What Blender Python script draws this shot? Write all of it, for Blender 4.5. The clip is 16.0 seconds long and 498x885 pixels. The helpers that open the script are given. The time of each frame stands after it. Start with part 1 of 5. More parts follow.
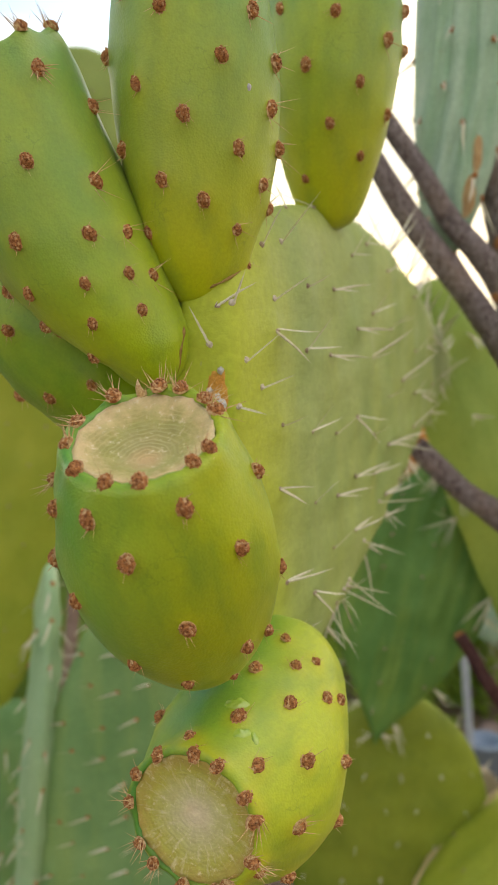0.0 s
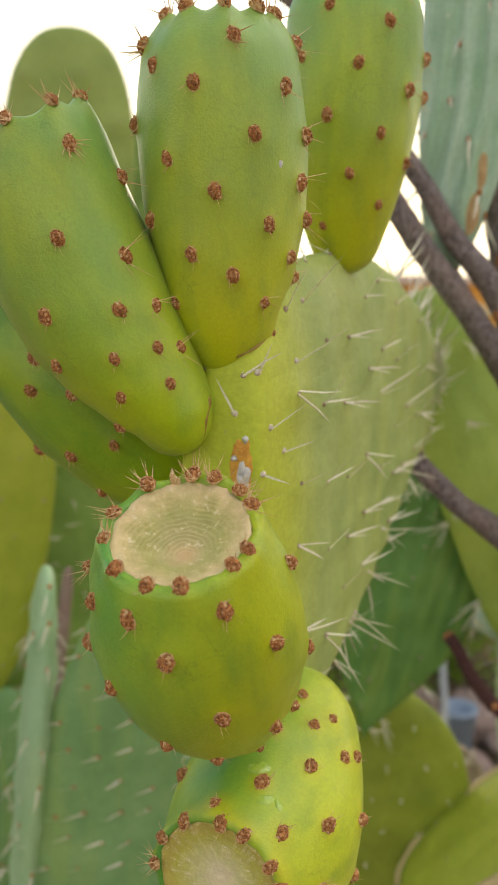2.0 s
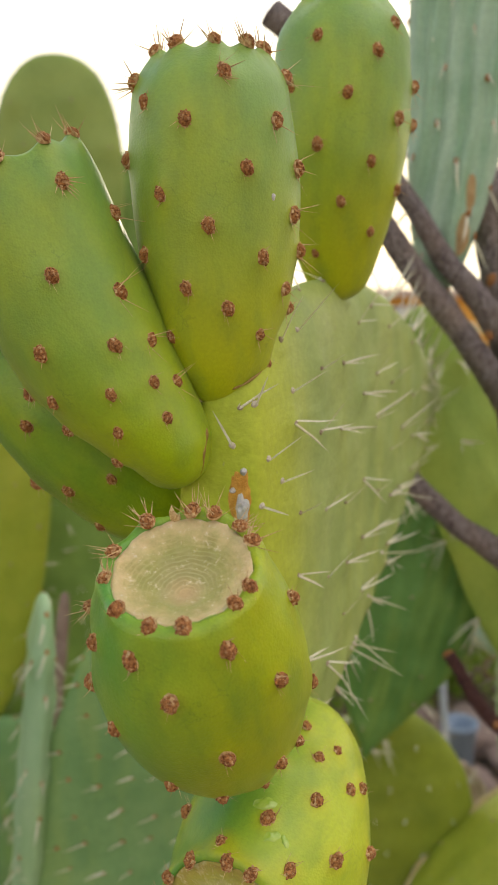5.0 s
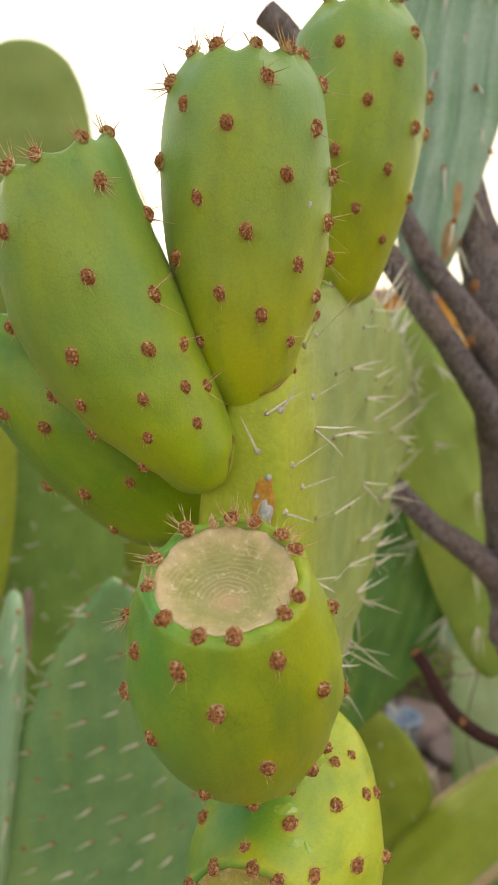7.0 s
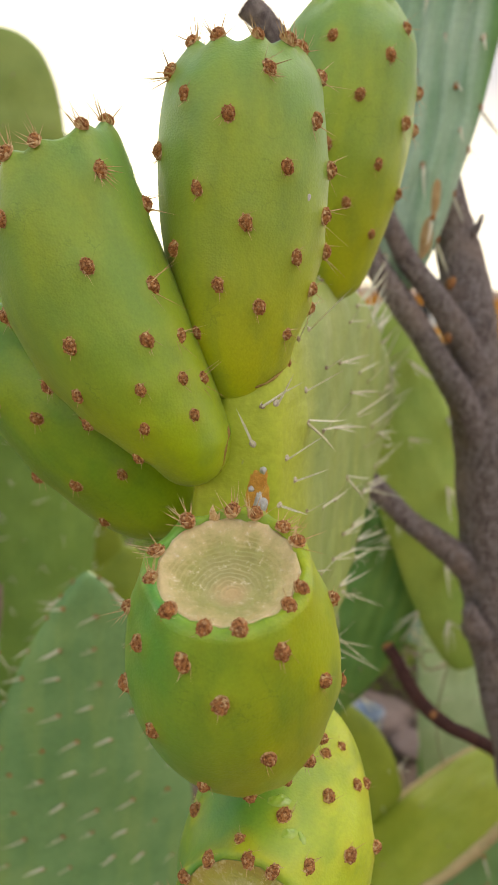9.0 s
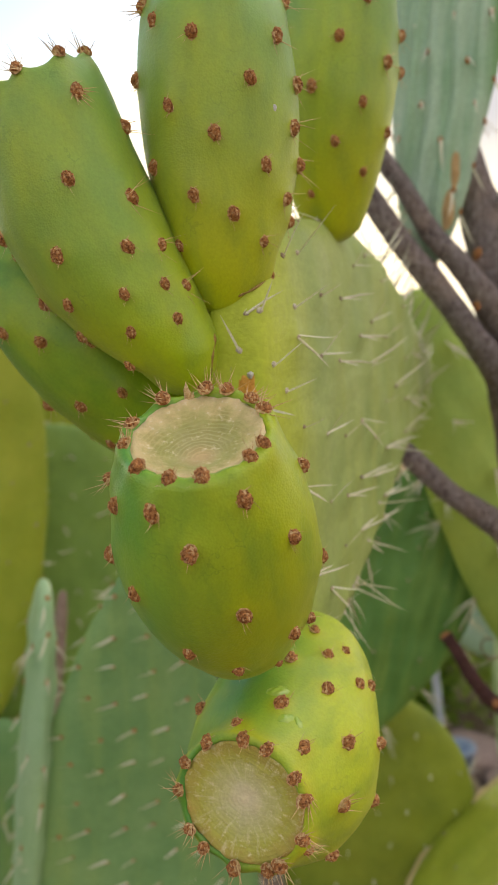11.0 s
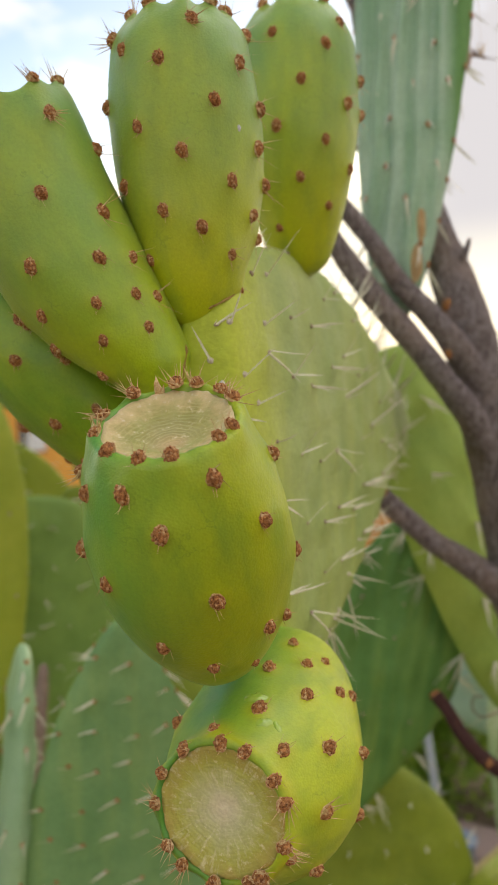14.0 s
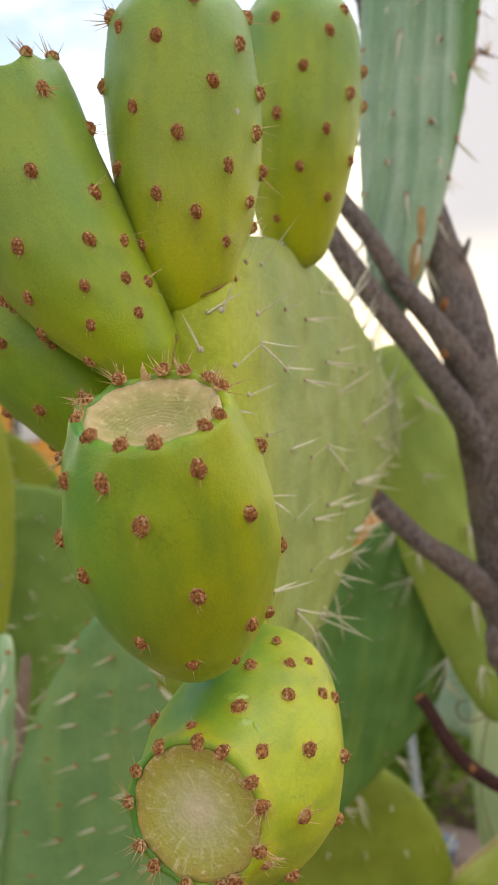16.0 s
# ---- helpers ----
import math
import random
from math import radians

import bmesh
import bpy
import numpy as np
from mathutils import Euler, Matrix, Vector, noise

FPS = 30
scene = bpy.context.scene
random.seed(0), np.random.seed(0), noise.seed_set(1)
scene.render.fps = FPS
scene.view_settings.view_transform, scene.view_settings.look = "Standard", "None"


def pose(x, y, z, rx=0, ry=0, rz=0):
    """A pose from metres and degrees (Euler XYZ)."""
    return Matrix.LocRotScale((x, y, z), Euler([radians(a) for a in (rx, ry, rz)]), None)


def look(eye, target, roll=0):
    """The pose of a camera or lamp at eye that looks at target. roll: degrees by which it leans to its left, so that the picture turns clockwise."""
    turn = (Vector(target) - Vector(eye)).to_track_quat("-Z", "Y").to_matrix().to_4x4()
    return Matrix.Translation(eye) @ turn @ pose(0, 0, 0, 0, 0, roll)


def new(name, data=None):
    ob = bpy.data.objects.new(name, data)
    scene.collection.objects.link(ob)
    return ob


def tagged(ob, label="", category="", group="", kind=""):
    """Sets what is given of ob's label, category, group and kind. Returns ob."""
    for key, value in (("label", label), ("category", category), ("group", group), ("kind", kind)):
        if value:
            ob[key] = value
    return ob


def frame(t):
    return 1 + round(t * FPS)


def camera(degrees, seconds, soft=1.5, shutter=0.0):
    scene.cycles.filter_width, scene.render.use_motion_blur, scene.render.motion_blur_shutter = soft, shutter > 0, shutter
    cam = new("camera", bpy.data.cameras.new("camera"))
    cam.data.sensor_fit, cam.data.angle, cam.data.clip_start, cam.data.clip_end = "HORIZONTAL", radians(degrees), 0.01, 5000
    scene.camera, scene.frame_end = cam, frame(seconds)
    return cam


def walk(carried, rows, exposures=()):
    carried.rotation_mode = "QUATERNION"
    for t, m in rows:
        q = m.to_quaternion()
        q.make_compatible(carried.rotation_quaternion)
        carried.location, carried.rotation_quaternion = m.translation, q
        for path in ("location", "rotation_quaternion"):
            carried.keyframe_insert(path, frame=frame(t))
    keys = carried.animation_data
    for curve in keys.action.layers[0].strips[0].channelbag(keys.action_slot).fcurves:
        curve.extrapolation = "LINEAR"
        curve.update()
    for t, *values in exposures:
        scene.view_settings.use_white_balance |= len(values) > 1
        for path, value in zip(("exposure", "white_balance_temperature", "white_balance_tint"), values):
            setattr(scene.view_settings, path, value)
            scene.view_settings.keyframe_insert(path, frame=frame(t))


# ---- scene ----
cam = camera(32.2, 16.0)
cam.data.dof.use_dof = True
cam.data.dof.focus_distance = 0.235
cam.data.dof.aperture_fstop = 24
METRES, EYE, TILT, LEAN, TURN = 0.34, 1.3, -7.3, 0.0, 0.0
ROWS = [
    (0.0, 0.0, 0.0, 0.0, -0.0, 0.0, -0.0),
    (0.5, -0.0355, 0.0069, 0.0185, -1.17, -1.56, -0.47),
    (1.0, -0.0211, 0.013, 0.0091, -1.53, -2.15, -0.5),
    (1.5, -0.029, 0.0058, 0.0583, -1.49, -2.49, -0.37),
    (2.0, -0.0427, -0.0067, 0.0974, -1.5, -2.66, -0.67),
    (2.5, -0.0629, -0.0086, 0.1081, -1.54, -2.78, -0.58),
    (3.0, -0.0572, -0.018, 0.1141, -1.5, -1.89, -0.12),
    (3.5, -0.0402, -0.0119, 0.1136, -1.4, -1.47, 0.22),
    (6.0, -0.0717, -0.0012, 0.1113, -2.72, -1.77, 0.21),
    (6.5, -0.0948, 0.0009, 0.1143, -3.53, -1.88, -0.2),
    (7.0, -0.1203, 0.0033, 0.1222, -5.75, -2.0, -0.68),
    (7.5, -0.1461, 0.0123, 0.1096, -7.58, -2.03, -1.53),
    (8.0, -0.1412, 0.0054, 0.1191, -8.76, -2.12, -1.58),
    (8.5, -0.1563, 0.0076, 0.1201, -8.87, -2.26, -1.44),
    (11.0, -0.0681, -0.0375, -0.0152, -2.8, 1.14, 1.57),
    (11.5, -0.056, -0.0541, -0.1019, -2.73, 4.22, 1.82),
    (12.0, -0.0507, -0.0232, -0.1173, -2.57, 6.49, 1.94),
    (12.5, -0.0605, 0.0271, -0.1313, -2.6, 7.54, 2.46),
    (13.0, -0.0478, 0.0055, -0.0988, -3.23, 7.43, 2.72),
    (13.5, -0.0395, -0.0105, -0.0817, -3.59, 7.27, 2.93),
    (14.0, -0.0592, -0.0397, -0.0972, -3.65, 7.33, 2.97),
    (14.5, -0.0365, -0.07, -0.0799, -4.62, 7.4, 2.93),
    (15.0, -0.0064, -0.0941, -0.0803, -4.56, 7.34, 2.6),
    (15.5, -0.0412, -0.0667, -0.0978, -4.86, 7.38, 2.04),
    (16.0, -0.053, -0.0194, -0.0993, -4.3, 7.13, 1.23),
]
EXPOSURES = [(0.0, -0.06, 6500, 10), (1.0, 0.04, 6500, 10), (2.0, 0.0, 6500, 10), (2.5, -0.06, 6500, 10), (3.5, -0.12, 6500, 10), (6.0, -0.08, 6500, 10), (8.5, -0.02, 6500, 10), (11.0, -0.12, 6500, 10), (12.5, -0.1, 6500, 10), (13.5, -0.15, 6500, 10), (14.0, -0.16, 6500, 10), (14.5, -0.38, 6620, 12), (15.0, -0.44, 6640, 13), (15.5, -0.32, 6640, 13), (16.0, -0.06, 6500, 10)]
walk(cam, [(t, pose(0, 0, EYE, TILT, LEAN, TURN) @ pose(METRES * x, METRES * y, METRES * z, 90 + pitch, roll, yaw)) for t, x, y, z, yaw, pitch, roll in ROWS], EXPOSURES)

# ---- world and light ----
SUN_AZ, SUN_EL = radians(13), radians(7.5)


def build_world():
    w = bpy.data.worlds.new("evening_sky")
    scene.world = w
    w.use_nodes = True
    nt = w.node_tree
    nt.nodes.clear()
    out = nt.nodes.new("ShaderNodeOutputWorld")
    bg = nt.nodes.new("ShaderNodeBackground")
    bg.inputs["Strength"].default_value = 0.1
    nt.links.new(bg.outputs[0], out.inputs[0])
    sky = nt.nodes.new("ShaderNodeTexSky")
    sky.sky_type = "NISHITA"
    sky.sun_disc = False
    sky.sun_elevation = SUN_EL
    sky.sun_rotation = SUN_AZ
    sky.altitude = 100
    tc = nt.nodes.new("ShaderNodeTexCoord")
    sep = nt.nodes.new("ShaderNodeSeparateXYZ")
    nt.links.new(tc.outputs["Generated"], sep.inputs[0])
    mp = nt.nodes.new("ShaderNodeMapping")
    mp.inputs["Scale"].default_value = (1.0, 1.0, 2.2)
    mp.inputs["Location"].default_value = (3.1, 0.4, 0.0)
    nt.links.new(tc.outputs["Generated"], mp.inputs[0])
    nz = nt.nodes.new("ShaderNodeTexNoise")
    nz.inputs["Scale"].default_value = 3.2
    nz.inputs["Detail"].default_value = 7
    nz.inputs["Roughness"].default_value = 0.55
    nt.links.new(mp.outputs[0], nz.inputs["Vector"])
    # broken cloud overhead, a closed bank of haze towards the horizon
    rng = nt.nodes.new("ShaderNodeMapRange")
    rng.inputs["From Min"].default_value = 0.2
    rng.inputs["From Max"].default_value = 0.36
    rng.inputs["To Min"].default_value = 0.3
    rng.inputs["To Max"].default_value = -0.06
    nt.links.new(sep.outputs["Z"], rng.inputs["Value"])
    add = nt.nodes.new("ShaderNodeMath")
    nt.links.new(nz.outputs["Fac"], add.inputs[0])
    nt.links.new(rng.outputs[0], add.inputs[1])
    ramp = nt.nodes.new("ShaderNodeValToRGB")
    ramp.color_ramp.elements[0].position = 0.49
    ramp.color_ramp.elements[1].position = 0.62
    nt.links.new(add.outputs[0], ramp.inputs[0])
    # cloud colour: white bank, greyer where the noise is thick
    cr = nt.nodes.new("ShaderNodeValToRGB")
    cr.color_ramp.elements[0].position, cr.color_ramp.elements[0].color = 0.40, (1.0, 0.91, 0.69, 1)
    cr.color_ramp.elements[1].position, cr.color_ramp.elements[1].color = 0.72, (0.85, 0.77, 0.66, 1)
    nt.links.new(nz.outputs["Fac"], cr.inputs[0])
    shade = nt.nodes.new("ShaderNodeMapRange")
    shade.interpolation_type = "SMOOTHSTEP"
    shade.inputs["From Min"].default_value = 0.14
    shade.inputs["From Max"].default_value = 0.31
    shade.inputs["To Max"].default_value = 0.96
    nt.links.new(sep.outputs["X"], shade.inputs["Value"])
    up = nt.nodes.new("ShaderNodeMapRange")
    up.interpolation_type = "SMOOTHSTEP"
    up.inputs["From Min"].default_value = 0.14
    up.inputs["From Max"].default_value = 0.25
    nt.links.new(sep.outputs["Z"], up.inputs["Value"])
    both = nt.nodes.new("ShaderNodeMath")
    both.operation = "MULTIPLY"
    nt.links.new(shade.outputs[0], both.inputs[0])
    nt.links.new(up.outputs[0], both.inputs[1])
    thick = nt.nodes.new("ShaderNodeMath")
    thick.operation = "MULTIPLY_ADD"
    thick.inputs[1].default_value = 0.22
    nt.links.new(both.outputs[0], thick.inputs[0])
    nt.links.new(add.outputs[0], thick.inputs[2])
    nt.links.new(thick.outputs[0], ramp.inputs[0])
    grey = nt.nodes.new("ShaderNodeMix")
    grey.data_type = "RGBA"
    grey.inputs[7].default_value = (0.47, 0.45, 0.46, 1)
    nt.links.new(both.outputs[0], grey.inputs[0])
    nt.links.new(cr.outputs[0], grey.inputs[6])
    cl = nt.nodes.new("ShaderNodeVectorMath")
    cl.operation = "SCALE"
    lift = nt.nodes.new("ShaderNodeMapRange")
    lift.interpolation_type = "SMOOTHSTEP"
    lift.inputs["From Min"].default_value = 0.45
    lift.inputs["From Max"].default_value = 0.9
    lift.inputs["To Min"].default_value = CLOUD
    lift.inputs["To Max"].default_value = CLOUD * ZENITH
    nt.links.new(sep.outputs["Z"], lift.inputs["Value"])
    nt.links.new(lift.outputs[0], cl.inputs["Scale"])
    nt.links.new(grey.outputs[2], cl.inputs[0])
    blue = nt.nodes.new("ShaderNodeVectorMath")
    blue.operation = "MULTIPLY"
    blue.inputs[1].default_value = SKY_GAIN
    nt.links.new(sky.outputs[0], blue.inputs[0])
    mix = nt.nodes.new("ShaderNodeMix")
    mix.data_type = "RGBA"
    nt.links.new(ramp.outputs[0], mix.inputs[0])
    nt.links.new(blue.outputs[0], mix.inputs[6])
    nt.links.new(cl.outputs[0], mix.inputs[7])
    # warm glow of the low sun behind the cloud
    dot = nt.nodes.new("ShaderNodeVectorMath")
    dot.operation = "DOT_PRODUCT"
    dot.inputs[1].default_value = (math.sin(SUN_AZ) * math.cos(SUN_EL), math.cos(SUN_AZ) * math.cos(SUN_EL), math.sin(SUN_EL) - 0.06)
    nt.links.new(tc.outputs["Generated"], dot.inputs[0])
    gl = nt.nodes.new("ShaderNodeMapRange")
    gl.interpolation_type = "SMOOTHSTEP"
    gl.inputs["From Min"].default_value = 0.987
    gl.inputs["From Max"].default_value = 1.0
    gl.inputs["To Max"].default_value = 1.0
    nt.links.new(dot.outputs["Value"], gl.inputs["Value"])
    glow = nt.nodes.new("ShaderNodeVectorMath")
    glow.operation = "SCALE"
    glow.inputs[0].default_value = (14, 9, 3.5)
    nt.links.new(gl.outputs[0], glow.inputs["Scale"])
    total = nt.nodes.new("ShaderNodeVectorMath")
    nt.links.new(mix.outputs[2], total.inputs[0])
    nt.links.new(glow.outputs[0], total.inputs[1])
    nt.links.new(total.outputs[0], bg.inputs["Color"])


# cloud is brighter overhead than at the horizon
CLOUD, ZENITH = 18.0, 3.35
SKY_GAIN = (2.7, 3.0, 3.5)
build_world()
sun = new("sun", bpy.data.lights.new("sun", "SUN"))
sun.data.energy = 1.2
sun.data.angle = radians(10)
sun.data.color = (1.0, 0.82, 0.6)
sun.matrix_world = look((3 * math.sin(SUN_AZ), 3 * math.cos(SUN_AZ), 3 * math.tan(SUN_EL) + 1.3), (0, 0, 1.3))


# ---- materials ----
def node(nt, kind, **values):
    n = nt.nodes.new(kind)
    for key, v in values.items():
        n.inputs[key.replace("_", " ")].default_value = v
    return n


def material(name, rough=0.5, spec=0.5, metal=0.0):
    m = bpy.data.materials.new(name)
    m.use_nodes = True
    nt = m.node_tree
    p = nt.nodes["Principled BSDF"]
    p.inputs["Roughness"].default_value = rough
    p.inputs["Specular IOR Level"].default_value = spec
    p.inputs["Metallic"].default_value = metal
    return m, nt, p


def ramp_of(nt, source, stops):
    r = nt.nodes.new("ShaderNodeValToRGB")
    while len(r.color_ramp.elements) < len(stops):
        r.color_ramp.elements.new(0.5)
    for e, (at, col) in zip(r.color_ramp.elements, stops):
        e.position, e.color = at, (*col, 1)
    nt.links.new(source, r.inputs[0])
    return r.outputs[0]


def blend(nt, fac, a, b, how="MIX"):
    m = nt.nodes.new("ShaderNodeMix")
    m.data_type, m.blend_type = "RGBA", how
    for slot, v in ((0, fac), (6, a), (7, b)):
        if isinstance(v, (float, int)):
            m.inputs[slot].default_value = v
        elif isinstance(v, tuple):
            m.inputs[slot].default_value = (*v, 1)
        else:
            nt.links.new(v, m.inputs[slot])
    return m.outputs[2]


def noise_of(nt, vec, scale, detail=4, rough=0.55, stretch=None):
    if stretch:
        mp = nt.nodes.new("ShaderNodeMapping")
        mp.inputs["Scale"].default_value = stretch
        nt.links.new(vec, mp.inputs[0])
        vec = mp.outputs[0]
    n = node(nt, "ShaderNodeTexNoise", Scale=scale, Detail=detail, Roughness=rough)
    nt.links.new(vec, n.inputs["Vector"])
    return n.outputs["Fac"]


def bump_of(nt, p, height, strength, distance, normal=None):
    b = node(nt, "ShaderNodeBump", Strength=strength, Distance=distance)
    nt.links.new(height, b.inputs["Height"])
    if normal:
        nt.links.new(normal, b.inputs["Normal"])
    nt.links.new(b.outputs[0], p.inputs["Normal"])
    return b.outputs[0]


def ramp_along(nt, vec, direction, lo, hi):
    d = nt.nodes.new("ShaderNodeVectorMath")
    d.operation = "DOT_PRODUCT"
    d.inputs[1].default_value = direction
    nt.links.new(vec, d.inputs[0])
    r = nt.nodes.new("ShaderNodeMapRange")
    r.interpolation_type = "SMOOTHSTEP"
    r.inputs["From Min"].default_value, r.inputs["From Max"].default_value = lo, hi
    nt.links.new(d.outputs["Value"], r.inputs["Value"])
    return r.outputs[0]


def fruit_skin(name, low, high, direction, lo, hi, blush=(0.5, 0.56, 0.015), halo=0.17):
    """Waxy skin: ripening and the fall of light are one colour shift along a direction of the fruit."""
    m, nt, p = material(name, rough=0.42, spec=0.45)
    tc = nt.nodes.new("ShaderNodeTexCoord")
    o = tc.outputs["Object"]
    c = blend(nt, ramp_along(nt, o, direction, lo, hi), low, high)
    n1 = noise_of(nt, o, 42, 3, stretch=(1, 1, 0.55))
    c = blend(nt, ramp_of(nt, n1, [(0.4, (0, 0, 0)), (0.72, (0.55, 0.55, 0.55))]), c, blush)
    n2 = noise_of(nt, o, 105, 4, stretch=(1, 1, 0.35))
    c = blend(nt, ramp_of(nt, n2, [(0.45, (0, 0, 0)), (0.75, (0.45, 0.45, 0.45))]), c, tuple(0.66 * v for v in high))
    # fine dark cracks in places
    cells = node(nt, "ShaderNodeTexVoronoi", Scale=95)
    cells.feature = "DISTANCE_TO_EDGE"
    warp = nt.nodes.new("ShaderNodeMix")
    warp.data_type = "VECTOR"
    warp.inputs[0].default_value = 0.02
    grain = node(nt, "ShaderNodeTexNoise", Scale=140, Detail=4)
    nt.links.new(o, grain.inputs["Vector"])
    nt.links.new(o, warp.inputs[4])
    nt.links.new(grain.outputs["Color"], warp.inputs[5])
    nt.links.new(warp.outputs[1], cells.inputs["Vector"])
    line = ramp_of(nt, cells.outputs["Distance"], [(0.0, (1, 1, 1)), (0.035, (0, 0, 0))])
    some = ramp_of(nt, noise_of(nt, o, 60, 2), [(0.55, (0, 0, 0)), (0.66, (0.25, 0.25, 0.25))])
    c = blend(nt, blend(nt, 1.0, line, some, "MULTIPLY"), c, tuple(0.4 * v for v in high))
    spot = nt.nodes.new("ShaderNodeAttribute")
    spot.attribute_name = "spot"
    c = blend(nt, ramp_of(nt, spot.outputs["Fac"], [(0.15, (0, 0, 0)), (0.9, (halo,) * 3)]), c, (0.6, 0.55, 0.01))
    n3 = noise_of(nt, o, 900, 3)
    c = blend(nt, 0.25, c, ramp_of(nt, n3, [(0.3, (0.75, 0.75, 0.75)), (0.7, (1.2, 1.2, 1.2))]), "MULTIPLY")
    nt.links.new(c, p.inputs["Base Color"])
    vo = node(nt, "ShaderNodeTexVoronoi", Scale=1500)
    nt.links.new(o, vo.inputs["Vector"])
    b = bump_of(nt, p, vo.outputs["Distance"], 0.24, 0.0003)
    bump_of(nt, p, noise_of(nt, o, 120, 3), 0.2, 0.0012, b)
    nt.links.new(ramp_of(nt, noise_of(nt, o, 90, 4), [(0.3, (0.33, 0.33, 0.33)), (0.75, (0.5, 0.5, 0.5))]), p.inputs["Roughness"])
    p.inputs["Sheen Weight"].default_value = 0.045
    p.inputs["Sheen Roughness"].default_value = 0.45
    p.inputs["Sheen Tint"].default_value = (0.72, 0.9, 0.8, 1)
    p.inputs["Subsurface Weight"].default_value = 0.12
    p.inputs["Subsurface Radius"].default_value = (0.6, 1.0, 0.15)
    p.inputs["Subsurface Scale"].default_value = 0.004
    return m


def pad_skin(name, dark, light, warm, rough=0.5, amount=0.5, streaks=(1, 1, 0.5), edge=None):
    """Pad skin: mottled green with old corky flecks and faint long wrinkles."""
    m, nt, p = material(name, rough=rough, spec=0.28)
    tc = nt.nodes.new("ShaderNodeTexCoord")
    o = tc.outputs["Object"]
    c = blend(nt, ramp_of(nt, noise_of(nt, o, 22, 5), [(0.32, (0, 0, 0)), (0.68, (1, 1, 1))]), dark, light)
    c = blend(nt, ramp_of(nt, noise_of(nt, o, 11, 3, stretch=streaks), [(0.45, (0, 0, 0)), (0.75, (amount,) * 3)]), c, warm)
    # edge: colour and shading laid on along one direction of the pad
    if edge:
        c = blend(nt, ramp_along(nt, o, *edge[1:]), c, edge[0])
    c = blend(nt, 0.35, c, ramp_of(nt, noise_of(nt, o, 420, 4), [(0.3, (0.7, 0.7, 0.7)), (0.7, (1.2, 1.2, 1.2))]), "MULTIPLY")
    c = blend(nt, ramp_of(nt, noise_of(nt, o, 190, 2), [(0.73, (0, 0, 0)), (0.78, (0.55, 0.55, 0.55))]), c, (0.36, 0.33, 0.2))
    nt.links.new(c, p.inputs["Base Color"])
    b = bump_of(nt, p, noise_of(nt, o, 75, 5, stretch=(1.6, 1, 0.4)), 0.3, 0.003)
    bump_of(nt, p, noise_of(nt, o, 900, 3), 0.25, 0.0006, b)
    nt.links.new(ramp_of(nt, noise_of(nt, o, 60, 4), [(0.3, (rough - 0.08,) * 3), (0.75, (rough + 0.14,) * 3)]), p.inputs["Roughness"])
    return m


def speckled(name, a, b, rough=0.7):
    """Fine dry matter whose tone changes from bristle to bristle."""
    m, nt, p = material(name, rough=rough, spec=0.3)
    tc = nt.nodes.new("ShaderNodeTexCoord")
    info = nt.nodes.new("ShaderNodeObjectInfo")
    shift = nt.nodes.new("ShaderNodeVectorMath")
    nt.links.new(tc.outputs["Object"], shift.inputs[0])
    nt.links.new(info.outputs["Random"], shift.inputs[1])
    nt.links.new(ramp_of(nt, noise_of(nt, shift.outputs[0], 1700, 2), [(0.33, a), (0.67, b)]), p.inputs["Base Color"])
    return m


